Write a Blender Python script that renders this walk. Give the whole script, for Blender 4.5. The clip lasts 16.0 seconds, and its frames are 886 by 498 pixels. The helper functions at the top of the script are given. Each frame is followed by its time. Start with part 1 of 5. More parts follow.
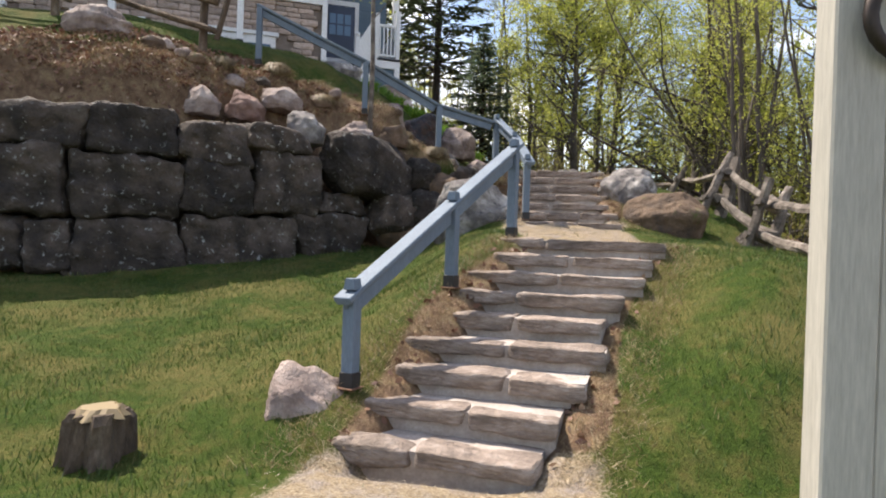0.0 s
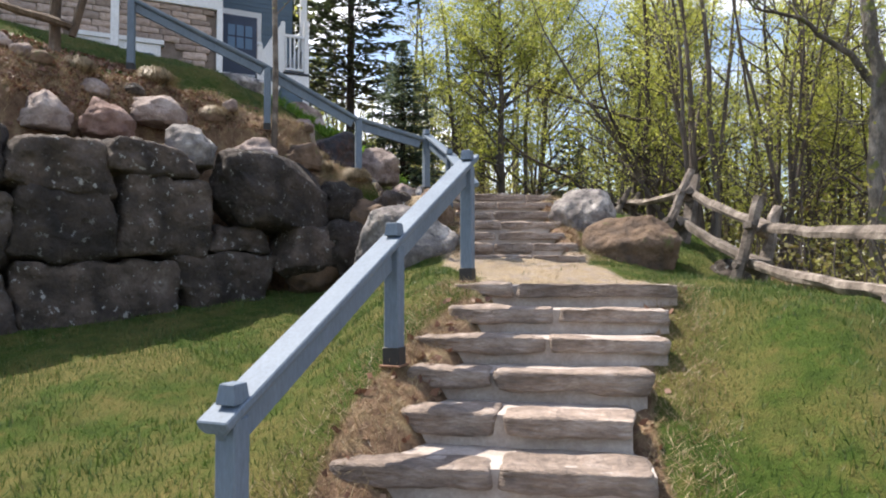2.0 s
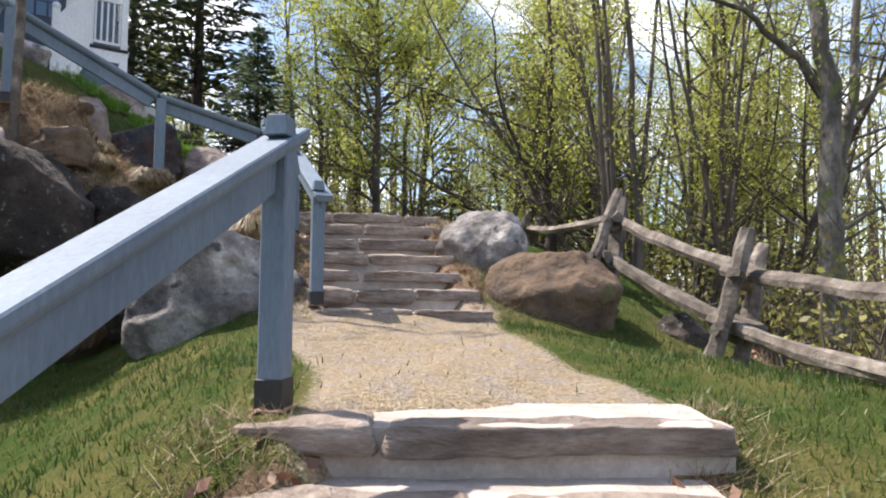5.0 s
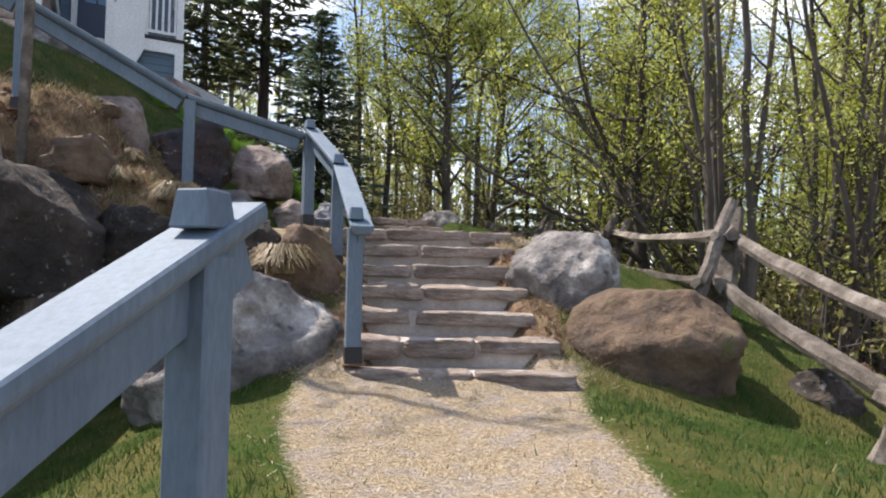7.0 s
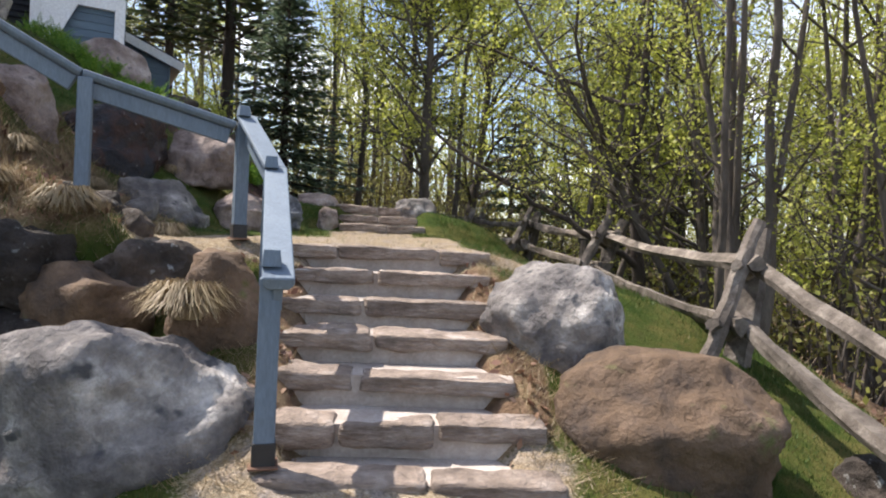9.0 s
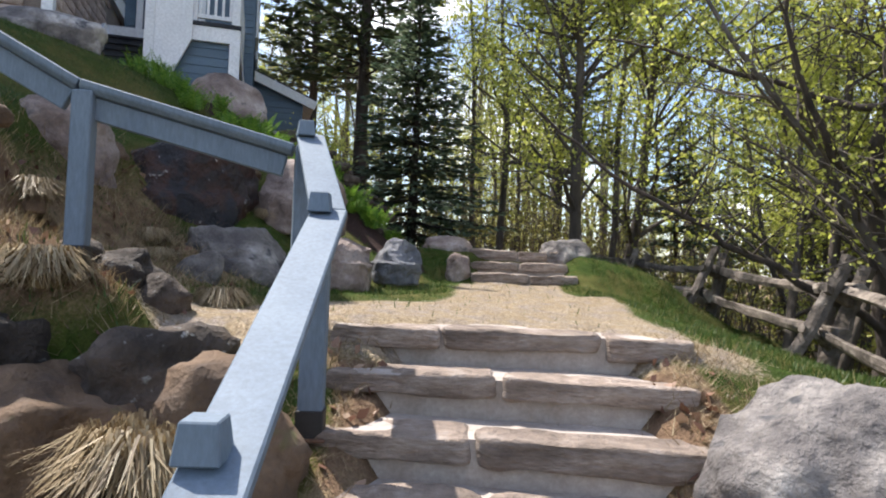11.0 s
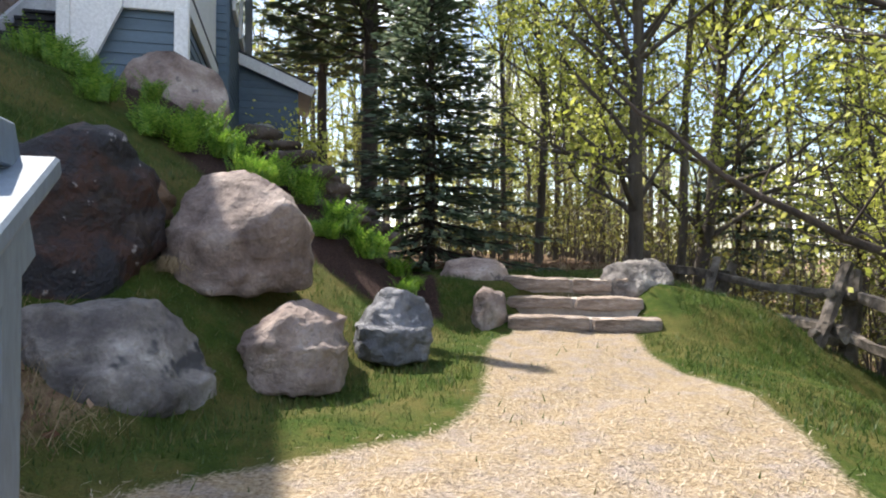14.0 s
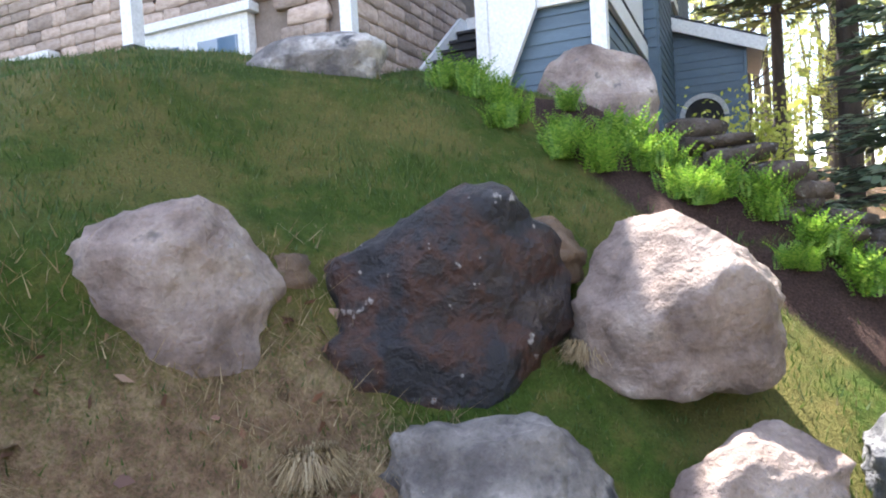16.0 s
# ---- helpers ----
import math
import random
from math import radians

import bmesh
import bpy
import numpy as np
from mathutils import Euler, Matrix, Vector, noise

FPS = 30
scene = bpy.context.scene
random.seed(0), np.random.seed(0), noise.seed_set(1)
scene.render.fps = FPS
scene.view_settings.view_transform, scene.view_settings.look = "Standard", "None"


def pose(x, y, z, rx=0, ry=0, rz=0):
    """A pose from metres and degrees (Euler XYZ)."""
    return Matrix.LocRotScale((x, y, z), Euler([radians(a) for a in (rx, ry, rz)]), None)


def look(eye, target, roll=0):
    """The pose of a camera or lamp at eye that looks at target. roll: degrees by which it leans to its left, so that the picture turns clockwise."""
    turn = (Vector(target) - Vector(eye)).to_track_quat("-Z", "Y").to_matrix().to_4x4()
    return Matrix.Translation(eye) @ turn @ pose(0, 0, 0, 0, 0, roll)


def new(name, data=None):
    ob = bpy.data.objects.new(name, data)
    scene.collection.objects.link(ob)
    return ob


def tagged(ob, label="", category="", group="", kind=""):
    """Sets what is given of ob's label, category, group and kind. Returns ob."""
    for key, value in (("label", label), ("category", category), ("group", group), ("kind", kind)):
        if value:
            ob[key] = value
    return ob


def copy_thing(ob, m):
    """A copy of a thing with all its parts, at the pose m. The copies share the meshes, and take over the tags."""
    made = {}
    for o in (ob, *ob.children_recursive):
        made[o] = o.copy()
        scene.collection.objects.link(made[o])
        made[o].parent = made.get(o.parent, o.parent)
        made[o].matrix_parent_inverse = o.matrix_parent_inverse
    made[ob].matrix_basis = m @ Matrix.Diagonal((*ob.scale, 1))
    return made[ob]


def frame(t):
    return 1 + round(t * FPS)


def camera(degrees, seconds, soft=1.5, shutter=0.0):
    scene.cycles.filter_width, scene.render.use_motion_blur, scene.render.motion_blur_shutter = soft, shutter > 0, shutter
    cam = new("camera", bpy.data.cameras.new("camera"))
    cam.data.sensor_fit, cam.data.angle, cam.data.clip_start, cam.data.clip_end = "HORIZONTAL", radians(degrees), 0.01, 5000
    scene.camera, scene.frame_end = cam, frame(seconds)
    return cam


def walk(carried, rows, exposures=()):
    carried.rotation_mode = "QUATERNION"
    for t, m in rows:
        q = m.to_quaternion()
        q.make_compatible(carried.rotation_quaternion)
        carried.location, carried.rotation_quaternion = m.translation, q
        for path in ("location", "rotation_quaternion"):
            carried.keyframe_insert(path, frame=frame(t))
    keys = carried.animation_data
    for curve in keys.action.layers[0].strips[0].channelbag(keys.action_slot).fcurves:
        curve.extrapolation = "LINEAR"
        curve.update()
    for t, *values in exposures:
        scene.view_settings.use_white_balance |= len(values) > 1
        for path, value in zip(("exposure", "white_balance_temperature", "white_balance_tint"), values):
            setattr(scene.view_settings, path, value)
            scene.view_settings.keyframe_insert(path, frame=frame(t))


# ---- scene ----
cam = camera(68.3, 16.0, soft=2.0)
PATH = [
    (0, (-0.222, 0.586, 1.357), (-0.349, 2.582, 1.348), 1.9),
    (0.5, (-0.304, 1.012, 1.458), (-0.335, 3.012, 1.452), -0.4),
    (1, (-0.391, 1.497, 1.49), (-0.434, 3.496, 1.554), -0.5),
    (1.5, (-0.465, 2.01, 1.515), (-0.337, 4.005, 1.586), -1.1),
    (2, (-0.483, 2.541, 1.542), (-0.355, 4.535, 1.62), -0.1),
    (2.5, (-0.487, 3.091, 1.568), (-0.094, 5.049, 1.678), 1.1),
    (3, (-0.454, 3.611, 1.577), (-0.009, 5.558, 1.678), -0.5),
    (3.5, (-0.399, 4.147, 1.549), (0.067, 6.089, 1.658), -0.1),
    (3.7, (-0.337, 4.359, 1.589), (0.181, 6.284, 1.756), 0.0),
    (5.8, (0.212, 5.957, 2.106), (0.641, 7.907, 2.215), 1.6),
    (6, (0.229, 6.057, 2.161), (0.618, 8.016, 2.264), 2.2),
    (6.5, (0.302, 6.312, 2.299), (0.686, 8.272, 2.396), 1.4),
    (7, (0.397, 6.594, 2.43), (0.667, 8.574, 2.502), 1.2),
    (7.5, (0.458, 6.875, 2.533), (0.811, 8.842, 2.625), 2.0),
    (8, (0.555, 7.156, 2.651), (0.979, 9.109, 2.716), 1.5),
    (8.5, (0.634, 7.442, 2.805), (0.934, 9.419, 2.77), 2.5),
    (9, (0.703, 7.756, 2.938), (1.027, 9.729, 2.908), 2.8),
    (9.5, (0.801, 8.103, 3.08), (0.962, 10.096, 3.072), 3.0),
    (9.7, (0.839, 8.291, 3.103), (1.001, 10.284, 3.116), 2.2),
    (11.9, (0.942, 10.741, 3.234), (0.652, 12.715, 3.374), 3.0),
    (12, (0.933, 10.847, 3.249), (0.689, 12.824, 3.429), 2.1),
    (12.5, (0.923, 11.339, 3.312), (0.697, 13.32, 3.474), 0.5),
    (13, (0.915, 11.666, 3.488), (0.721, 13.652, 3.625), 0.5),
    (13.5, (0.907, 11.889, 3.62), (0.669, 13.872, 3.712), 1.2),
    (14, (0.829, 12.2, 3.704), (0.6, 14.187, 3.712), 0.5),
    (14.5, (0.754, 12.506, 3.827), (0.299, 14.453, 3.81), -1.2),
    (15, (0.646, 12.857, 3.936), (-0.045, 14.733, 3.864), 0.8),
    (15.5, (0.498, 13.162, 4.067), (-0.508, 14.888, 3.996), -1.1),
    (16, (0.415, 13.392, 4.226), (-0.991, 14.813, 4.152), -3.3),
]
EXPOSURES = [(0, 0.82, 6900, 14), (3.5, 1.0, 6550, 14), (7, 0.74, 6500, 14), (9.5, 0.88, 6600, 14), (12.5, 1.04, 6250, 12), (14.5, 1.22, 6650, 12), (15.3, 1.55, 6500, 14), (16, 2.35, 6500, 14)]
walk(cam, [(t, look(eye, target, roll)) for t, eye, target, roll in PATH], EXPOSURES)

# ---------------------------------------------------------------- light
SUN_DIR = Vector((-0.43, 0.30, 0.85)).normalized()
world = bpy.data.worlds.new("sky")
scene.world = world
world.use_nodes = True
wn, wl = world.node_tree.nodes, world.node_tree.links
wn.clear()
w_out = wn.new("ShaderNodeOutputWorld")
w_bg = wn.new("ShaderNodeBackground")
w_sky = wn.new("ShaderNodeTexSky")
w_sky.sky_type = 'NISHITA'
w_sky.sun_disc = False
w_sky.sun_elevation = math.asin(SUN_DIR.z)
w_sky.sun_rotation = math.atan2(SUN_DIR.x, SUN_DIR.y)
w_co = wn.new("ShaderNodeTexCoord")
w_map = wn.new("ShaderNodeMapping")
w_map.inputs["Scale"].default_value = (1, 1, 2.4)
w_noise = wn.new("ShaderNodeTexNoise")
w_noise.inputs["Scale"].default_value = 3.2
w_noise.inputs["Detail"].default_value = 7
w_ramp = wn.new("ShaderNodeValToRGB")
w_ramp.color_ramp.elements[0].position = 0.50
w_ramp.color_ramp.elements[1].position = 0.66
w_mix = wn.new("ShaderNodeMix")
w_mix.data_type = 'RGBA'
w_mix.inputs[7].default_value = (8.0, 8.3, 8.8, 1)
wl.new(w_co.outputs["Generated"], w_map.inputs["Vector"])
wl.new(w_map.outputs["Vector"], w_noise.inputs["Vector"])
wl.new(w_noise.outputs["Fac"], w_ramp.inputs["Fac"])
wl.new(w_ramp.outputs["Color"], w_mix.inputs[0])
wl.new(w_sky.outputs["Color"], w_mix.inputs[6])
wl.new(w_mix.outputs[2], w_bg.inputs["Color"])
w_bg.inputs["Strength"].default_value = 0.14
wl.new(w_bg.outputs["Background"], w_out.inputs["Surface"])
sun_data = bpy.data.lights.new("sun", 'SUN')
sun_data.energy, sun_data.angle, sun_data.color = 5.0, radians(0.6), (1.0, 0.94, 0.84)
sun = new("sun", sun_data)
sun.matrix_world = look(SUN_DIR * 60, (0, 0, 0))

# ---------------------------------------------------------------- materials
def mat_base(name, rough=0.8, metal=0.0):
    m = bpy.data.materials.new(name)
    m.use_nodes = True
    b = m.node_tree.nodes["Principled BSDF"]
    b.inputs["Roughness"].default_value = rough
    b.inputs["Metallic"].default_value = metal
    return m, m.node_tree.nodes, m.node_tree.links, b


def noise_node(n, l, co, scale, detail=6, rough=0.6, stretch=None):
    t = n.new("ShaderNodeTexNoise")
    t.inputs["Scale"].default_value = scale
    t.inputs["Detail"].default_value = detail
    t.inputs["Roughness"].default_value = rough
    if stretch:
        mp = n.new("ShaderNodeMapping")
        mp.inputs["Scale"].default_value = stretch
        l.new(co, mp.inputs["Vector"])
        co = mp.outputs["Vector"]
    l.new(co, t.inputs["Vector"])
    return t.outputs["Fac"]


def ramp_node(n, l, fac, stops):
    r = n.new("ShaderNodeValToRGB")
    e = r.color_ramp.elements
    while len(e) < len(stops):
        e.new(0.5)
    for k, (p, c) in enumerate(stops):
        e[k].position = p
        e[k].color = (*c, 1)
    l.new(fac, r.inputs["Fac"])
    return r.outputs["Color"]


def mix_node(n, l, fac, a, b, mode='MIX'):
    x = n.new("ShaderNodeMix")
    x.data_type, x.blend_type = 'RGBA', mode
    for k, v in ((0, fac), (6, a), (7, b)):
        if isinstance(v, (int, float)):
            x.inputs[k].default_value = v
        elif isinstance(v, tuple):
            x.inputs[k].default_value = (*v, 1)
        else:
            l.new(v, x.inputs[k])
    return x.outputs[2]


def bump_node(n, l, b, height, strength=0.5, dist=0.02):
    u = n.new("ShaderNodeBump")
    u.inputs["Strength"].default_value = strength
    u.inputs["Distance"].default_value = dist
    l.new(height, u.inputs["Height"])
    l.new(u.outputs["Normal"], b.inputs["Normal"])


def mottled(name, stops, scale=3.0, fine=40.0, rough=0.85, bump=0.5, dist=0.02, stretch=None, spots=None, vary=0.25, metal=0.0, coords="Object"):
    """A two-scale mottled surface; each object varies a little in brightness."""
    m, n, l, b = mat_base(name, rough, metal)
    co = n.new("ShaderNodeTexCoord").outputs[coords]
    big = noise_node(n, l, co, scale, 9, 0.62, stretch)
    relief = noise_node(n, l, co, scale * 2.3, 10, 0.6, stretch)
    small = noise_node(n, l, co, fine, 4, 0.7, stretch)
    col = ramp_node(n, l, big, stops)
    grain = ramp_node(n, l, small, [(0.3, (0.74, 0.74, 0.74)), (0.7, (1.18, 1.18, 1.18))])
    col = mix_node(n, l, 0.75, col, grain, 'MULTIPLY')
    if spots:
        sp = ramp_node(n, l, noise_node(n, l, co, spots[1], 3, 0.6), [(spots[2], (0, 0, 0)), (spots[2] + 0.07, (1, 1, 1))])
        col = mix_node(n, l, sp, col, spots[0])
    if vary:
        rnd = n.new("ShaderNodeObjectInfo").outputs["Random"]
        v = ramp_node(n, l, rnd, [(0, (1 - vary,) * 3), (1, (1 + vary,) * 3)])
        col = mix_node(n, l, 1.0, col, v, 'MULTIPLY')
    l.new(col, b.inputs["Base Color"])
    if bump:
        mixh = n.new("ShaderNodeMath")
        mixh.operation = 'MULTIPLY_ADD'
        l.new(small, mixh.inputs[0])
        mixh.inputs[1].default_value = 0.12
        l.new(relief, mixh.inputs[2])
        bump_node(n, l, b, mixh.outputs[0], bump, dist)
    return m


def leaf_material(name, stops, translucency=0.35):
    m, n, l, b = mat_base(name, 0.55)
    rnd = n.new("ShaderNodeNewGeometry").outputs["Random Per Island"]
    col = ramp_node(n, l, rnd, stops)
    l.new(col, b.inputs["Base Color"])
    tr = n.new("ShaderNodeBsdfTranslucent")
    l.new(col, tr.inputs["Color"])
    mx = n.new("ShaderNodeMixShader")
    mx.inputs[0].default_value = translucency
    l.new(b.outputs[0], mx.inputs[1])
    l.new(tr.outputs[0], mx.inputs[2])
    l.new(mx.outputs[0], n["Material Output"].inputs["Surface"])
    return m


M_ARMOUR = mottled("armour_stone", [(0.3, (0.012, 0.010, 0.009)), (0.46, (0.045, 0.034, 0.027)), (0.6, (0.095, 0.072, 0.058)), (0.74, (0.18, 0.155, 0.14))], 2.2, 30, 0.85, 1.0, 0.14,
                   spots=((0.24, 0.24, 0.23), 13, 0.62), vary=0.42)
M_GRANITE = mottled("grey_granite", [(0.30, (0.035, 0.032, 0.032)), (0.44, (0.12, 0.108, 0.104)), (0.55, (0.235, 0.215, 0.20)), (0.68, (0.52, 0.49, 0.46))], 2.6, 38, 0.8, 1.0, 0.09,
                    spots=((0.06, 0.06, 0.065), 4, 0.60), vary=0.2)
M_BLUEROCK = mottled("blue_grey_rock", [(0.32, (0.06, 0.065, 0.075)), (0.5, (0.15, 0.155, 0.175)), (0.7, (0.32, 0.32, 0.34))], 3.2, 38, 0.7, 1.0, 0.08, spots=((0.4, 0.4, 0.4), 9, 0.68), vary=0.1)
M_PINK = mottled("pinkish_granite", [(0.30, (0.10, 0.07, 0.06)), (0.46, (0.25, 0.19, 0.165)), (0.58, (0.36, 0.29, 0.255)), (0.70, (0.52, 0.45, 0.41))], 2.6, 38, 0.8, 1.0, 0.09,
                 spots=((0.16, 0.135, 0.125), 5, 0.62), vary=0.2)
M_REDROCK = mottled("reddish_rock", [(0.3, (0.09, 0.05, 0.04)), (0.5, (0.21, 0.125, 0.10)), (0.7, (0.36, 0.26, 0.22))], 3.0, 36, 0.85, 1.0, 0.08, vary=0.1)
M_DARKROCK = mottled("dark_rusty_rock", [(0.30, (0.006, 0.007, 0.010)), (0.44, (0.013, 0.013, 0.018)), (0.52, (0.050, 0.020, 0.013)), (0.58, (0.018, 0.013, 0.014)), (0.66, (0.05, 0.036, 0.032)), (0.76, (0.26, 0.24, 0.22))], 2.4, 30, 0.5, 1.0, 0.10,
                     spots=((0.33, 0.31, 0.30), 11, 0.66), vary=0.05)
M_BROWNROCK = mottled("brown_rock", [(0.3, (0.05, 0.036, 0.03)), (0.5, (0.125, 0.078, 0.045)), (0.72, (0.22, 0.15, 0.105))], 2.4, 32, 0.85, 1.0, 0.08,
                      spots=((0.12, 0.13, 0.04), 3, 0.62), vary=0.1)
M_STEP = mottled("sandstone_step", [(0.3, (0.13, 0.10, 0.08)), (0.5, (0.28, 0.22, 0.18)), (0.7, (0.47, 0.40, 0.35))], 4.0, 30, 0.85, 1.0, 0.07, stretch=(1, 1, 3.5), vary=0.2)
M_MORTAR = mottled("pale_mortar", [(0.35, (0.31, 0.262, 0.228)), (0.6, (0.43, 0.382, 0.345))], 4.0, 40, 0.9, 0.5, 0.015, vary=0.08)
M_BLUEPAINT = mottled("grey_blue_painted_wood", [(0.35, (0.115, 0.155, 0.205)), (0.65, (0.145, 0.190, 0.240))], 5.0, 60, 0.7, 0.25, 0.004, stretch=(1, 1, 0.25), vary=0.04)
# rubber sleeves, and the black that paints shade into the lean-to's arch
M_BLACK = mottled("black_rubber_and_unlit_opening", [(0.3, (0.012, 0.012, 0.013)), (0.7, (0.03, 0.028, 0.027))], 8, 60, 0.6, 0.3, 0.004, vary=0.1)
M_RUST = mottled("rusty_plate", [(0.3, (0.10, 0.05, 0.03)), (0.7, (0.25, 0.13, 0.08))], 9, 60, 0.8, 0.3, 0.004)
M_WOOD = mottled("weathered_rail_wood", [(0.3, (0.055, 0.045, 0.036)), (0.5, (0.145, 0.12, 0.10)), (0.72, (0.32, 0.28, 0.24))], 5.0, 60, 0.9, 1.0, 0.03, vary=0.25)
M_WHITEPOST = mottled("cream_painted_post", [(0.3, (0.36, 0.34, 0.29)), (0.7, (0.48, 0.455, 0.40))], 2.0, 30, 0.6, 0.4, 0.006, stretch=(3, 3, 0.3), vary=0.05)
M_WHITE = mottled("white_paint", [(0.3, (0.70, 0.71, 0.72)), (0.7, (0.80, 0.81, 0.82))], 2.0, 30, 0.5, 0.15, 0.004, vary=0.03)
M_SIDING = mottled("blue_grey_siding", [(0.3, (0.070, 0.115, 0.160)), (0.7, (0.095, 0.148, 0.20))], 2.0, 40, 0.55, 0.3, 0.004, stretch=(0.4, 0.4, 3), vary=0.08)
M_SHINGLE = mottled("dark_shingle", [(0.3, (0.02, 0.022, 0.027)), (0.7, (0.05, 0.052, 0.06))], 6.0, 60, 0.85, 0.6, 0.01)
M_VENEER = mottled("tan_stone_veneer", [(0.3, (0.24, 0.18, 0.145)), (0.5, (0.40, 0.31, 0.26)), (0.75, (0.52, 0.44, 0.39))], 3.0, 30, 0.85, 0.5, 0.02, vary=0.3)
M_JOINT = mottled("brown_joint", [(0.3, (0.20, 0.16, 0.135)), (0.7, (0.30, 0.245, 0.21))], 6.0, 40, 0.95, 0.4, 0.01)
M_DOOR = mottled("navy_door_paint", [(0.3, (0.02, 0.035, 0.075)), (0.7, (0.03, 0.045, 0.09))], 3, 40, 0.4, 0.1, 0.003, vary=0.02)
M_IRON = mottled("rusted_iron", [(0.3, (0.02, 0.015, 0.013)), (0.7, (0.06, 0.045, 0.038))], 12, 70, 0.5, 0.4, 0.003, metal=0.6)
M_BARK = mottled("grey_brown_bark", [(0.3, (0.045, 0.036, 0.03)), (0.55, (0.115, 0.095, 0.08)), (0.75, (0.20, 0.18, 0.16))], 4.0, 40, 0.95, 1.0, 0.04, stretch=(1, 1, 0.25), vary=0.2)
M_MOSSBARK = mottled("mossy_grey_bark", [(0.3, (0.04, 0.035, 0.03)), (0.5, (0.11, 0.10, 0.085)), (0.68, (0.22, 0.205, 0.185))], 5.0, 40, 0.95, 1.0, 0.05, stretch=(1, 1, 0.4), spots=((0.10, 0.12, 0.035), 3, 0.56), vary=0.1)
M_DARKBARK = mottled("dark_conifer_bark", [(0.3, (0.025, 0.02, 0.017)), (0.6, (0.065, 0.05, 0.042))], 5.0, 40, 0.95, 1.0, 0.04, stretch=(1, 1, 0.3), vary=0.15)
M_STUMP = mottled("mossy_stump_bark", [(0.3, (0.05, 0.035, 0.025)), (0.55, (0.14, 0.10, 0.07)), (0.75, (0.28, 0.24, 0.19))], 5.0, 40, 0.95, 1.0, 0.05, stretch=(1, 1, 0.4))
M_MULCH = mottled("dark_mulch", [(0.3, (0.03, 0.02, 0.018)), (0.7, (0.09, 0.055, 0.045))], 12.0, 60, 0.95, 1.0, 0.03)
M_DRYGRASS = leaf_material("dry_grass", [(0.0, (0.15, 0.10, 0.05)), (0.5, (0.29, 0.215, 0.115)), (1.0, (0.42, 0.34, 0.21))], 0.2)
M_STRAW = leaf_material("pale_straw", [(0.0, (0.20, 0.155, 0.105)), (0.5, (0.36, 0.295, 0.215)), (1.0, (0.50, 0.435, 0.34))], 0.1)
M_GRASSBLADE = leaf_material("grass_blade", [(0.0, (0.028, 0.06, 0.008)), (0.4, (0.048, 0.10, 0.014)), (0.8, (0.084, 0.122, 0.024)), (1.0, (0.21, 0.17, 0.07))], 0.3)
M_FERN = leaf_material("fresh_fern", [(0.0, (0.07, 0.16, 0.015)), (0.6, (0.15, 0.30, 0.03)), (1.0, (0.26, 0.38, 0.06))], 0.4)
M_DEADLEAF = leaf_material("dead_leaves", [(0.0, (0.10, 0.045, 0.03)), (0.6, (0.22, 0.11, 0.07)), (1.0, (0.36, 0.25, 0.17))], 0.15)
M_LEAF_Y = leaf_material("spring_leaves", [(0.0, (0.26, 0.30, 0.05)), (0.5, (0.42, 0.46, 0.08)), (1.0, (0.58, 0.58, 0.16))], 0.55)
M_LEAF_G = leaf_material("green_leaves", [(0.0, (0.16, 0.20, 0.05)), (0.5, (0.29, 0.32, 0.09)), (1.0, (0.46, 0.44, 0.17))], 0.55)
M_BRUSHLEAF = leaf_material("brush_leaves", [(0.0, (0.10, 0.075, 0.03)), (0.4, (0.17, 0.155, 0.045)), (0.8, (0.24, 0.25, 0.06)), (1.0, (0.36, 0.35, 0.10))], 0.45)
M_NEEDLE = leaf_material("spruce_needles", [(0.0, (0.055, 0.09, 0.055)), (0.6, (0.12, 0.17, 0.105)), (1.0, (0.24, 0.28, 0.17))], 0.35)
M_NEEDLE_D = leaf_material("dark_needles", [(0.0, (0.03, 0.05, 0.026)), (0.6, (0.07, 0.10, 0.045)), (1.0, (0.15, 0.17, 0.07))], 0.25)

M_GLASS, gn, gl, gb = mat_base("window_glass", 0.05)
gb.inputs["Base Color"].default_value = (0.10, 0.17, 0.26, 1)
gb.inputs["Specular IOR Level"].default_value = 0.9

# ---------------------------------------------------------------- ground shape
def sstep(a, b, v):
    t = np.clip((v - a) / (b - a), 0, 1)
    return t * t * (3 - 2 * t)


def path_z(y):
    return np.interp(y, [-30, 0, 4.5, 7.9, 10.7, 13.2, 18.2, 19.0, 40], [-0.9, -0.15, -0.02, 1.44, 1.70, 2.84, 2.97, 3.42, 3.6])


def path_x(y):
    return np.interp(y, [0, 4.5, 7.8, 10.8, 13.2, 18.5, 40], [-0.5, -0.5, 0.85, 1.05, 1.1, 1.4, 1.8])


# the line at which the bank begins: first the foot of the boulder wall, then the left edge of the upper path
FOOT = [(-30, 5.5), (-8, 8.1), (-5.7, 8.75), (-4.3, 9.55), (-3.3, 11.0), (-2.4, 11.8), (-1.3, 12.1), (-0.55, 12.7), (-0.75, 13.9), (-0.6, 15.0), (0.1, 16.8), (0.55, 18.2), (0.0, 20.5), (-2.0, 26), (-4, 60)]


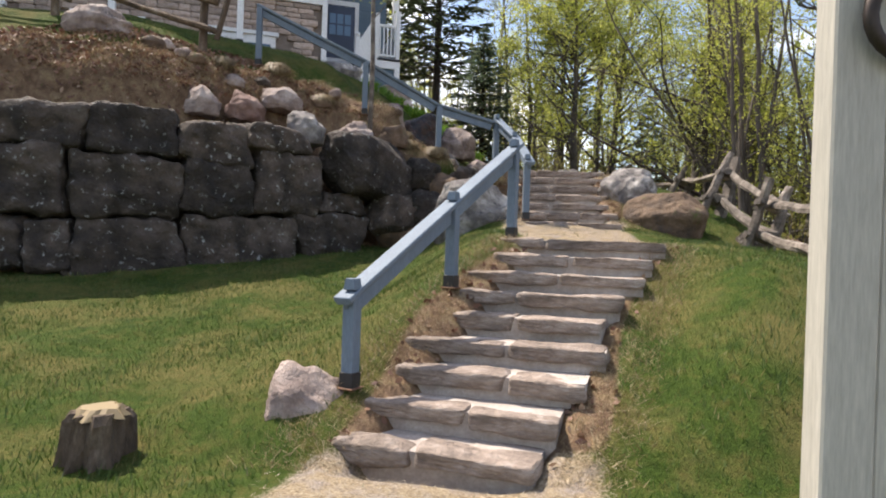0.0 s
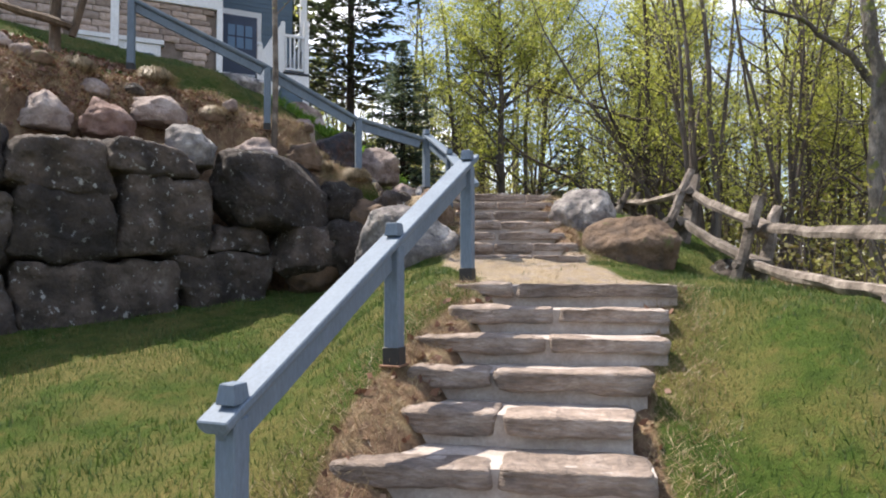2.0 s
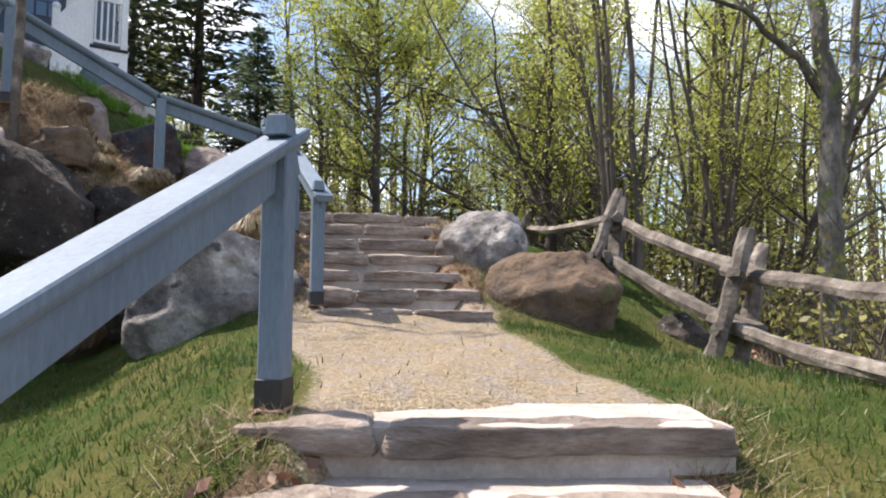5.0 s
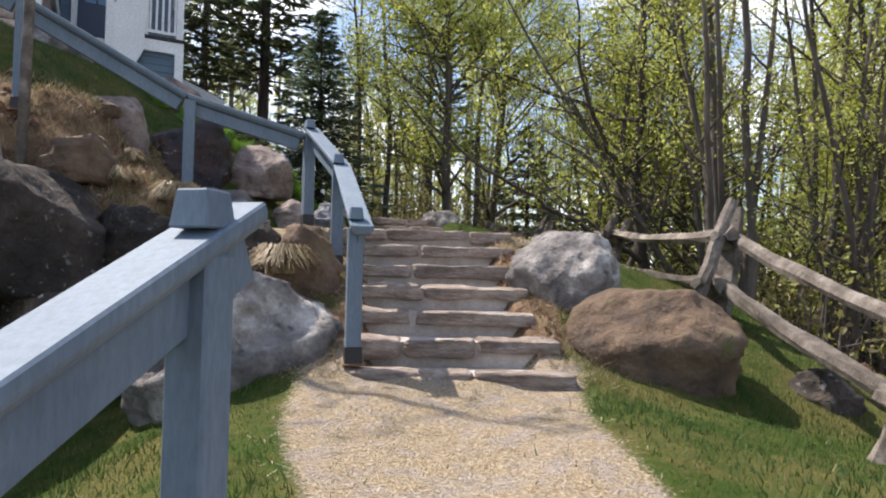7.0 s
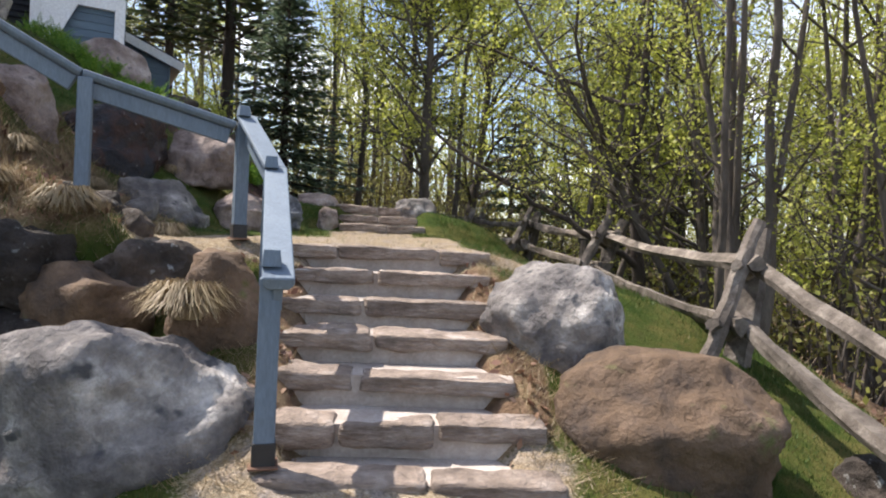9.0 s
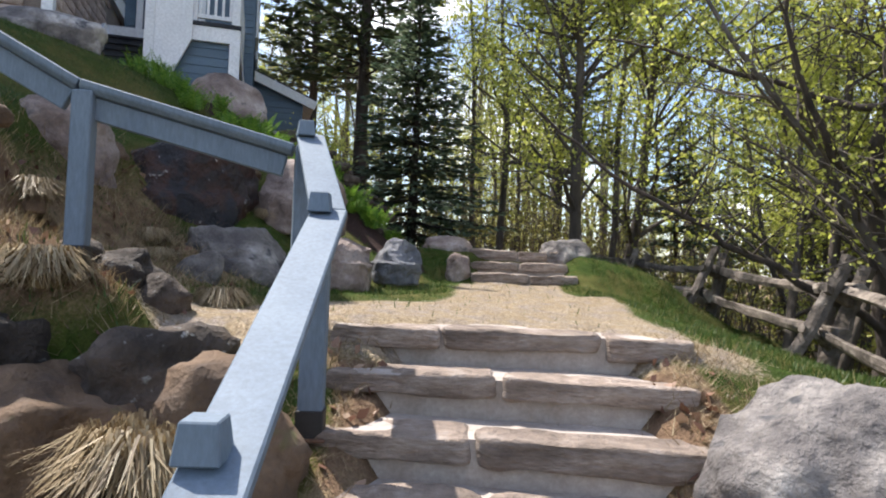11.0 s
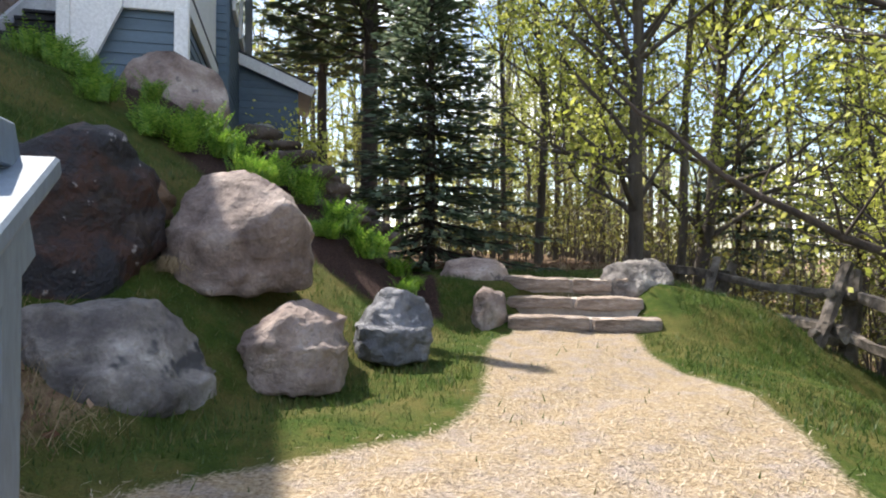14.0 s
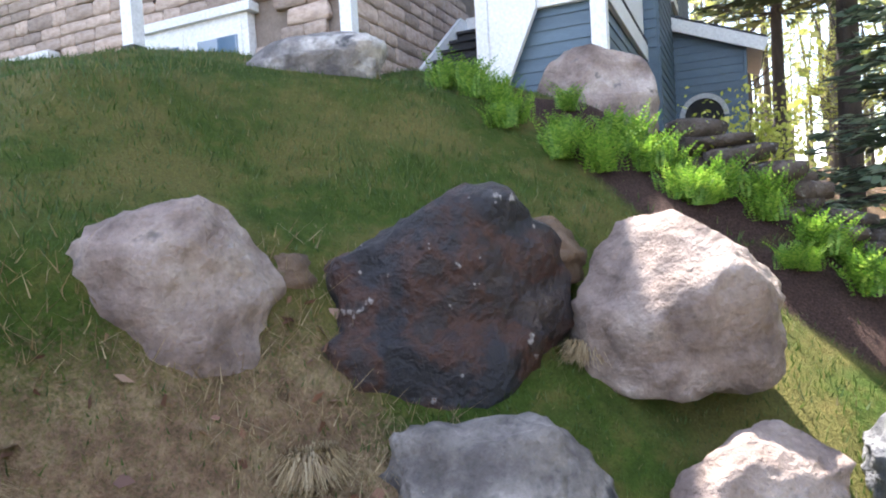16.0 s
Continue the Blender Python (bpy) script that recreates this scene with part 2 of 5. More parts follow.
def bank_distance(x, y):
    """Distance behind the foot line (negative in front of it)."""
    best = np.full(np.shape(x), 1e9)
    sign = np.ones(np.shape(x))
    for (ax, ay), (bx, by) in zip(FOOT[:-1], FOOT[1:]):
        dx, dy = bx - ax, by - ay
        t = np.clip(((x - ax) * dx + (y - ay) * dy) / (dx * dx + dy * dy), 0, 1)
        ex, ey = x - ax - t * dx, y - ay - t * dy
        d = np.hypot(ex, ey)
        s = np.where(dx * ey - dy * ex > 0, 1.0, -1.0)
        near = d < best
        best = np.where(near, d, best)
        sign = np.where(near, s, sign)
    return best * sign


def wob(x, y, k, seed):
    return (np.sin(x * k + seed) * np.cos(y * k * 1.13 + seed * 1.7) + 0.5 * np.sin(x * k * 2.1 - y * k * 1.7 + seed))


def ground_z(x, y):
    x, y = np.asarray(x, float), np.asarray(y, float)
    pz, px = path_z(y), path_x(y)
    # lawn to the left of the lower flight
    lawn = np.interp(y, [-30, 4.6, 9.5, 12, 20], [-0.8, 0.0, 0.95, 1.3, 1.4])
    left = px - 0.75 - x
    low = pz + (np.minimum(lawn, pz) - pz) * sstep(0.15, 2.0, left) * (1 - sstep(12.4, 13.4, y))
    # shoulder to the right, falling off behind the fence
    right = x - (px + 0.85)
    low = low + (path_z(y + 1.0) - pz) * sstep(0.1, 1.2, right) * (1 - sstep(8.5, 10, y)) * sstep(4.0, 5.5, y)
    fall = np.interp(y, [9.5, 12.5], [0.13, 0.25]) * np.clip(right, 0, 2.6) + 0.48 * np.clip(right - 2.6, 0, 5.5)
    fall = fall + 0.42 * sstep(0.9, 2.3, right) * sstep(15.5, 19, y)
    fall = fall * np.interp(y, [0, 5, 8, 40], [0.25, 0.6, 1.0, 1.0])
    low = low - fall
    # beyond the upper flight the wood floor is nearly level
    d = bank_distance(x, y)
    up = 2.78 + 1.05 * np.clip(d, 0, 1.3) + 0.6 * np.clip(d - 1.3, 0, 1.5) + 0.33 * np.clip(d - 2.8, 0, 2.2)
    up = up + np.interp(y, [12, 15, 19, 26], [0, 0.0, 0.15, 0.3]) * sstep(0.5, 3, d)
    up = np.where(y > 19, up + (np.minimum(up, 4.6) - up) * sstep(19.5, 24, y) * sstep(-7, -1, x), up)
    # the wall's blocks stand in front of the earth that they hold
    gap = np.interp(y, [11.6, 12.5, 13.2, 13.9], [0.62, 0.5, 0.35, 0.0])
    terrace = 2.86 + np.interp(y, [14.8, 15.8], [0.36, 0.70]) * np.clip(d, 0, 1.1) + np.interp(y, [14.8, 15.8], [1.5, 0.9]) * np.clip(d - 1.1, 0, 0.6) + 0.62 * np.clip(d - 1.7, 0, 1.4) + 0.33 * np.clip(d - 3.1, 0, 2.0)
    share = np.maximum(sstep(13.0, 13.8, y), sstep(-2.3, -1.7, x) * sstep(11.8, 12.3, y))
    terrace = terrace + np.interp(y, [12, 15, 19, 26], [0, 0.0, 0.15, 0.2]) * sstep(0.5, 3, d)
    terrace = terrace + 0.24 * sstep(2.1, 3.4, d) * (1 - 0.7 * sstep(16.4, 17.4, y))
    far_in = sstep(19.5, 24, y) * sstep(-7, -1, x)
    terrace = terrace + (np.minimum(terrace, 4.6) - terrace) * far_in
    up = up + (terrace - up) * share
    gap = gap * (1 - share)
    wgt = sstep(0.02 + gap, 0.38 + gap, d)
    stair = np.maximum(sstep(4.3, 4.7, y) * (1 - sstep(7.7, 8.1, y)), np.maximum(sstep(10.75, 11.1, y) * (1 - sstep(13.1, 13.5, y)), sstep(18.25, 18.5, y) * (1 - sstep(18.9, 19.2, y))))
    off_s = np.abs(x - px)
    low = low + 0.04 * stair * (1 - sstep(8.0, 8.6, y)) * sstep(0.80, 0.95, off_s) * (1 - sstep(1.05, 1.7, off_s))
    low = low - 0.24 * stair * (1 - sstep(0.45, 0.70, np.abs(x - px)))
    z = low + (np.maximum(up, low) - low) * wgt
    z = z + 0.09 * wob(x, y, 3.4, 0.3) * sstep(0.35, 0.8, d) * (1 - sstep(1.6, 2.4, d)) * (1 - sstep(12.8, 13.6, y))
    return z + 0.025 * wob(x, y, 1.9, 0.7) + 0.012 * wob(x, y, 5.3, 2.1)


def gz(x, y):
    return float(ground_z(np.array([x]), np.array([y]))[0])


# ---------------------------------------------------------------- mesh helpers
def mesh_from(name, verts, faces, material, smooth=False):
    me = bpy.data.meshes.new(name)
    me.from_pydata(verts, [], faces)
    me.materials.append(material)
    if smooth:
        me.polygons.foreach_set("use_smooth", [True] * len(me.polygons))
    me.update()
    return me


def quads_mesh(name, verts, corners, material):
    """A mesh of many loose faces with the same number of corners, from an array."""
    me = bpy.data.meshes.new(name)
    nv = len(verts)
    nf = nv // corners
    me.vertices.add(nv)
    me.vertices.foreach_set("co", np.asarray(verts, np.float32).ravel())
    me.loops.add(nv)
    me.loops.foreach_set("vertex_index", np.arange(nv, dtype=np.int32))
    me.polygons.add(nf)
    me.polygons.foreach_set("loop_start", np.arange(0, nv, corners, dtype=np.int32))
    me.materials.append(material)
    me.update(calc_edges=True)
    return me


def part(name, bm, material, parent, label=""):
    me = bpy.data.meshes.new(name)
    bm.to_mesh(me)
    bm.free()
    me.materials.append(material)
    ob = new(name, me)
    ob.parent = parent
    return tagged(ob, label)


def part_mesh(name, me, parent, label=""):
    ob = new(name, me)
    ob.parent = parent
    return tagged(ob, label)


def smooth_all(bm):
    for f in bm.faces:
        f.smooth = True
    return bm


def thing(name, label, category, group="", kind="", at=(0, 0, 0)):
    ob = new(name)
    ob.location = at
    ob.empty_display_size = 0.1
    return tagged(ob, label, category, group, kind)


def add_box(bm, c, size, rot=None, bevel=0.0):
    m = Matrix.Translation(c) @ (rot.to_4x4() if rot else Matrix.Identity(4)) @ Matrix.Diagonal((*size, 1))
    r = bmesh.ops.create_cube(bm, size=1, matrix=m)
    if bevel:
        es = {e for v in r["verts"] for e in v.link_edges}
        bmesh.ops.bevel(bm, geom=list(es), offset=bevel, segments=1, affect='EDGES')
    return bm


def box(c, size, rot=None, bevel=0.008):
    return add_box(bmesh.new(), c, size, rot, bevel)


def along(a, b):
    """Rotation whose x axis runs from a to b and whose z axis stays as upright as it can."""
    d = (Vector(b) - Vector(a)).normalized()
    side = Vector((0, 0, 1)).cross(d).normalized()
    up = d.cross(side)
    return Matrix((d, side, up)).transposed()


def rock_bm(size, seed, boxy=2.0, rough=0.18, levels=4, base=0.0):
    """A boulder about its middle: a superellipsoid with broken facets and fine relief; base widens its lower half."""
    bm = bmesh.new()
    bmesh.ops.create_icosphere(bm, subdivisions=levels, radius=1)
    rnd = random.Random(seed)
    off = Vector((rnd.uniform(-50, 50), rnd.uniform(-50, 50), rnd.uniform(-50, 50)))
    cuts = []
    for k in range(14):
        n = Vector((rnd.gauss(0, 1), rnd.gauss(0, 1), rnd.gauss(0, 0.8))).normalized()
        if base:
            n = Vector((n.x, n.y, abs(n.z) * 0.8)).normalized()
        cuts.append((n, rnd.uniform(0.66, 0.95)))
    for v in bm.verts:
        p = v.co.copy()
        k = (abs(p.x) ** boxy + abs(p.y) ** boxy + abs(p.z) ** boxy) ** (-1 / boxy)
        p *= k
        for n, c in cuts:
            e = p.dot(n) - c * (1.0 if boxy < 3 else 1.25)
            if e > 0:
                p -= n * e * 0.92
        if base and p.z < 0:
            h = math.hypot(p.x, p.y)
            if h > 0.05:
                g = 1 + base * (min(1 / h, 2.2) - 1)
                p.x, p.y = p.x * g, p.y * g
        f = rough * (noise.noise(p * 1.3 + off) + 0.45 * noise.noise(p * 3.1 + off) + 0.30 * noise.noise(p * 7.0 + off) + 0.16 * noise.noise(p * 15 + off))
        f -= rough * 0.75 * abs(noise.noise(p * 2.4 + off * 1.7)) + rough * 0.3 * abs(noise.noise(p * 5.2 - off))
        p *= 1 + f + rough * 0.22
        v.co = Vector((p.x * size[0] / 2, p.y * size[1] / 2, p.z * size[2] / 2))
    return smooth_all(bm)


def slab_bm(size, seed, rough=0.03, cuts=7, corner=0.12):
    """A broken squared block about its middle, with chipped faces and worn corners."""
    bm = bmesh.new()
    bmesh.ops.create_cube(bm, size=2)
    bmesh.ops.subdivide_edges(bm, edges=bm.edges[:], cuts=cuts, use_grid_fill=True)
    rnd = random.Random(seed)
    off = Vector((rnd.uniform(-50, 50), rnd.uniform(-50, 50), rnd.uniform(-50, 50)))
    skew = [rnd.uniform(-0.10, 0.10) for _ in range(4)]
    for v in bm.verts:
        p = v.co.copy()
        k = (abs(p.x) ** 10 + abs(p.y) ** 10 + abs(p.z) ** 10) ** (-0.1)
        p *= 1 + (k - 1) * 0.8
        p.x *= 1 + skew[0] * p.z * corner * 4
        p.z *= 1 + skew[1] * p.x
        q = Vector((p.x * size[0] / 2, p.y * size[1] / 2, p.z * size[2] / 2))
        n = Vector((p.x ** 5, p.y ** 5, p.z ** 5)).normalized()
        e = noise.noise(q * 2.2 + off) + 0.7 * noise.noise(q * 5.5 + off) + 0.4 * noise.noise(q * 13 + off)
        v.co = q + n * e * rough
    return smooth_all(bm)


def boulder(name, at, size, seed, material, label, rz=0, boxy=2.2, rough=0.18, levels=4, tilt=(0, 0), group="", category="boulder"):
    bm = rock_bm(size, seed, boxy, rough, levels, 0.8)
    me = bpy.data.meshes.new(name)
    bm.to_mesh(me)
    bm.free()
    me.materials.append(material)
    ob = new(name, me)
    ob.matrix_world = pose(*at, tilt[0], tilt[1], rz)
    return tagged(ob, label, category, group)


def tube(path, radii, sides, seed, rough=0.0, cap=True):
    """Vertices and faces of a tapered tube along a path."""
    rnd = random.Random(seed)
    vs, fs = [], []
    ph = [1 + rough * rnd.uniform(-1, 1) for _ in range(sides)]
    prev = None
    for k, p in enumerate(path):
        p = Vector(p)
        q = Vector(path[min(k + 1, len(path) - 1)]) - Vector(path[max(k - 1, 0)])
        q.normalize()
        a = q.orthogonal().normalized() if prev is None else (prev - q * prev.dot(q)).normalized()
        prev = a
        b = q.cross(a)
        for j in range(sides):
            t = 2 * math.pi * j / sides
            r = radii[k] * ph[j] * (1 + rough * 0.5 * rnd.uniform(-1, 1))
            vs.append(tuple(p + (a * math.cos(t) + b * math.sin(t)) * r))
    for k in range(len(path) - 1):
        for j in range(sides):
            j2 = (j + 1) % sides
            fs.append((k * sides + j, k * sides + j2, (k + 1) * sides + j2, (k + 1) * sides + j))
    if cap:
        fs.append(tuple(range(sides - 1, -1, -1)))
        fs.append(tuple(range((len(path) - 1) * sides, len(path) * sides)))
    return vs, fs


def join_tubes(tubes):
    vs, fs = [], []
    for v, f in tubes:
        o = len(vs)
        vs += v
        fs += [tuple(i + o for i in g) for g in f]
    return vs, fs

# ---------------------------------------------------------------- ground
def ground_material():
    m, n, l, b = mat_base("lawn_and_earth", 0.95)
    co = n.new("ShaderNodeTexCoord").outputs["Object"]
    att = n.new("ShaderNodeVertexColor")
    att.layer_name = "cover"
    sep = n.new("ShaderNodeSeparateColor")
    l.new(att.outputs["Color"], sep.inputs[0])
    big = noise_node(n, l, co, 1.1, 5, 0.6)
    mid = noise_node(n, l, co, 6.0, 5, 0.65)
    fine = noise_node(n, l, co, 70.0, 3, 0.7)
    straw_n = noise_node(n, l, co, 45.0, 4, 0.75)
    grass = ramp_node(n, l, mid, [(0.3, (0.030, 0.056, 0.008)), (0.5, (0.052, 0.086, 0.013)), (0.7, (0.110, 0.104, 0.028))])
    dry = ramp_node(n, l, big, [(0.45, (0, 0, 0)), (0.62, (1, 1, 1))])
    half = n.new("ShaderNodeMath")
    half.operation = 'MULTIPLY'
    half.inputs[1].default_value = 0.55
    l.new(dry, half.inputs[0])
    grass = mix_node(n, l, half.outputs[0], grass, (0.19, 0.15, 0.055))
    straw = ramp_node(n, l, straw_n, [(0.3, (0.17, 0.12, 0.075)), (0.5, (0.40, 0.31, 0.20)), (0.72, (0.60, 0.51, 0.37))])
    gravel = ramp_node(n, l, fine, [(0.3, (0.20, 0.17, 0.16)), (0.6, (0.42, 0.37, 0.35))])
    straw = mix_node(n, l, ramp_node(n, l, mid, [(0.45, (0, 0, 0)), (0.65, (0.7, 0.7, 0.7))]), straw, gravel)
    litter = ramp_node(n, l, mid, [(0.3, (0.11, 0.07, 0.045)), (0.5, (0.23, 0.15, 0.095)), (0.72, (0.36, 0.28, 0.16))])
    edge = n.new("ShaderNodeMath")
    edge.operation = 'ADD'
    l.new(sep.outputs[0], edge.inputs[0])
    jit = n.new("ShaderNodeMath")
    jit.operation = 'MULTIPLY_ADD'
    l.new(straw_n, jit.inputs[0])
    jit.inputs[1].default_value = 0.7
    jit.inputs[2].default_value = -0.35
    l.new(jit.outputs[0], edge.inputs[1])
    f1 = ramp_node(n, l, edge.outputs[0], [(0.38, (0, 0, 0)), (0.62, (1, 1, 1))])
    edge2 = n.new("ShaderNodeMath")
    edge2.operation = 'ADD'
    l.new(sep.outputs[1], edge2.inputs[0])
    l.new(jit.outputs[0], edge2.inputs[1])
    f2 = ramp_node(n, l, edge2.outputs[0], [(0.38, (0, 0, 0)), (0.62, (1, 1, 1))])
    col = mix_node(n, l, f2, grass, litter)
    col = mix_node(n, l, f1, col, straw)
    edge3 = n.new("ShaderNodeMath")
    edge3.operation = 'ADD'
    l.new(sep.outputs[2], edge3.inputs[0])
    l.new(jit.outputs[0], edge3.inputs[1])
    f3 = ramp_node(n, l, edge3.outputs[0], [(0.38, (0, 0, 0)), (0.62, (1, 1, 1))])
    mulch = ramp_node(n, l, fine, [(0.3, (0.022, 0.014, 0.013)), (0.65, (0.085, 0.05, 0.042))])
    col = mix_node(n, l, f3, col, mulch)
    shade = ramp_node(n, l, fine, [(0.25, (0.55, 0.55, 0.55)), (0.75, (1.3, 1.3, 1.3))])
    col = mix_node(n, l, 0.8, col, shade, 'MULTIPLY')
    l.new(col, b.inputs["Base Color"])
    b.inputs["Specular IOR Level"].default_value = 0.15
    h = n.new("ShaderNodeMath")
    h.operation = 'ADD'
    l.new(fine, h.inputs[0])
    l.new(straw_n, h.inputs[1])
    bump_node(n, l, b, h.outputs[0], 0.9, 0.03)
    return m


def cover(x, y):
    """How much straw and gravel, leaf litter and mulch lie at a place."""
    px = path_x(y)
    off = np.abs(x - px - 0.12 * np.sin(y * 1.7))
    # the worn straw spreads towards the bank at the head of the middle flight
    off = np.where(x < px, off * (1 - 0.42 * sstep(12.7, 13.3, y) * (1 - sstep(14.0, 15.6, y))), off)
    w_path = np.interp(y, [0, 3.2, 4.4, 7.8, 9.0, 10.6, 13.0, 14.2, 15.2, 18.2, 20], [0.9, 0.9, 0.85, 0.78, 0.66, 0.85, 1.25, 0.95, 0.75, 0.52, 0.4])
    straw = 1 - sstep(w_path * 0.75, w_path * 1.35, off)
    straw = straw * sstep(2.2, 3.6, y) * (1 - sstep(18.6, 19.4, y))
    d = bank_distance(x, y)
    litter = sstep(0.1, 0.5, d) * (1 - sstep(1.2, 2.0, d)) * (1 - sstep(14.9, 15.6, y)) * np.interp(y, [12.6, 13.4], [0.85, 0.62])
    right = x - (px + 0.85)
    litter = np.maximum(litter, sstep(2.9, 3.9, right))
    litter = np.maximum(litter, sstep(20.5, 23, y))
    # beside the flights lie brown leaves in place of the path's straw
    flight = np.maximum(sstep(4.5, 4.9, y) * (1 - sstep(7.5, 7.9, y)), sstep(10.9, 11.3, y) * (1 - sstep(12.8, 13.2, y)))
    litter = np.maximum(litter, 0.9 * flight * (1 - sstep(0.76, 1.0, off)))
    straw = straw * (1 - 0.85 * flight)
    bed = sstep(1.2, 1.7, d) * (1 - sstep(3.2, 3.7, d)) * sstep(16.3, 17.0, y + 0.35 * x) * (1 - sstep(20.5, 21.5, y))
    bed = np.maximum(bed, sstep(0.25, 0.5, d) * (1 - sstep(1.2, 1.7, d)) * sstep(17.2, 17.7, y) * (1 - sstep(20, 21, y)))
    return straw, litter, bed


def build_ground():
    def axis(fine0, fine1, step, far):
        a = list(np.arange(fine0, fine1 + 1e-6, step))
        k, lo, hi = step, fine0, fine1
        while hi < far:
            k *= 1.35
            hi += k
            lo -= k
            a.append(hi)
            a.insert(0, lo)
        return np.array(a)
    xs, ys = axis(-9.0, 7.5, 0.09, 700), axis(-1.0, 26.0, 0.09, 700)
    gx, gy = np.meshgrid(xs, ys)
    z = ground_z(gx, gy)
    far = np.hypot(gx, gy - 12)
    z = z + (np.clip(z, -3, 3.6) - z) * sstep(30, 60, far)
    nx, ny = len(xs), len(ys)
    verts = np.stack([gx, gy, z], -1).reshape(-1, 3)
    i = np.arange(nx * ny).reshape(ny, nx)
    faces = np.stack([i[:-1, :-1], i[:-1, 1:], i[1:, 1:], i[1:, :-1]], -1).reshape(-1, 4)
    me = bpy.data.meshes.new("ground")
    me.vertices.add(len(verts))
    me.vertices.foreach_set("co", verts.astype(np.float32).ravel())
    me.loops.add(faces.size)
    me.loops.foreach_set("vertex_index", faces.astype(np.int32).ravel())
    me.polygons.add(len(faces))
    me.polygons.foreach_set("loop_start", np.arange(0, faces.size, 4, dtype=np.int32))
    me.polygons.foreach_set("use_smooth", np.ones(len(faces), bool))
    me.update(calc_edges=True)
    s, l, b = cover(gx, gy)
    col = np.stack([s, l, b, np.ones_like(s)], -1).reshape(-1, 4)
    at = me.color_attributes.new("cover", 'FLOAT_COLOR', 'POINT')
    at.data.foreach_set("color", col.astype(np.float32).ravel())
    me.materials.append(ground_material())
    return tagged(new("ground", me), "grassy hillside with straw path and leaf litter", "ground", kind="structure")


build_ground()

# ---------------------------------------------------------------- stone steps
def stone_flight(label, rows, seed, splits):
    """rows: for each step the left and right end of its front edge and its height."""
    root = thing("stone_steps", label, "stairs", kind="structure")
    rnd = random.Random(seed)
    for k, (lx, ly, rx, ry, z) in enumerate(rows):
        a, b = Vector((lx, ly, z)), Vector((rx, ry, z))
        length = (b - a).length
        turn = math.degrees(math.atan2(ry - ly, rx - lx))
        back = Vector((-(b - a).y, (b - a).x, 0)).normalized()
        cuts = [0.0, *splits[k], 1.0]
        # mortar bed behind and between the stones
        mid = (a + b) / 2 + back * 0.30
        bm = bmesh.new()
        bmesh.ops.create_grid(bm, x_segments=14, y_segments=5, size=0.5)
        for v in bm.verts:
            v.co.z = 0.012 * noise.noise(Vector((v.co.x * 7 + k, v.co.y * 4, seed)))
        ext = bmesh.ops.extrude_face_region(bm, geom=bm.faces[:])
        for v in ext["geom"]:
            if isinstance(v, bmesh.types.BMVert):
                v.co.z -= 0.30
        bmesh.ops.recalc_face_normals(bm, faces=bm.faces)
        for v in bm.verts:
            v.co = Vector((v.co.x * (length - 0.05), v.co.y * 0.50, v.co.z))
        ob = part("mortar_bed", bm, M_MORTAR, root)
        ob.matrix_local = pose(mid.x, mid.y, z - 0.016, 0, 0, turn)
        for j in range(len(cuts) - 1):
            w = (cuts[j + 1] - cuts[j]) * length - 0.035
            deep = rnd.uniform(0.20, 0.34)
            c = a + (b - a) * ((cuts[j] + cuts[j + 1]) / 2) + back * (deep / 2 - 0.01)
            th = rnd.uniform(0.100, 0.132)
            bm = slab_bm((w, deep, th), seed * 31 + k * 7 + j, 0.024, 13)
            ob = part("stone", bm, M_STEP, root)
            ob.matrix_local = pose(c.x, c.y + rnd.uniform(-0.02, 0.02), z - th / 2 + rnd.uniform(-0.006, 0.006), rnd.uniform(-0.8, 0.8), rnd.uniform(-0.7, 0.7), turn + rnd.uniform(-2, 2))
    return root


def lerp_rows(left, right, z0, z1, count, wiggle):
    rows = []
    for k in range(count):
        t = k / (count - 1)
        dl, dr = wiggle[k % len(wiggle)]
        rows.append((left[0] + (left[2] - left[0]) * t + dl, left[1] + (left[3] - left[1]) * t, right[0] + (right[2] - right[0]) * t + dr, right[1] + (right[3] - right[1]) * t, z0 + (z1 - z0) * t))
    return rows


stone_flight("lower flight of rough sandstone steps bedded in pale mortar",
             lerp_rows((-1.20, 4.72, -0.05, 7.82), (0.12, 4.38, 1.62, 7.42), 0.09, 1.47, 9, [(0.02, 0), (0.0, -0.02), (0.02, 0.03), (-0.1, 0.05), (0.12, -0.12), (0.02, -0.08), (-0.12, 0.02), (0.05, 0.0), (-0.04, 0.04)]),
             3, [(0.42,), (0.55,), (0.60,), (0.52,), (0.44,), (0.37,), (0.55,), (0.49,), (0.29,)])
stone_flight("middle flight of sandstone steps with wide mortar joints",
             lerp_rows((0.22, 10.86, 0.12, 13.08), (1.88, 10.70, 1.98, 13.02), 1.775, 2.85, 7, [(0.1, 0.0), (0.05, 0.0), (-0.08, -0.1), (0, -0.08), (0.05, -0.08), (0.05, -0.06), (0, 0)]),
             5, [(0.55,), (0.30, 0.62), (0.44,), (0.47,), (0.42,), (0.48,), (0.32, 0.76)])
stone_flight("short upper flight of three weathered stone steps",
             [(0.72, 18.30, 2.12, 18.22, 3.11), (0.70, 18.68, 2.05, 18.60, 3.27), (0.66, 19.02, 1.98, 18.95, 3.44)], 8, [(0.55,), (0.5,), (0.54, 0.86)])

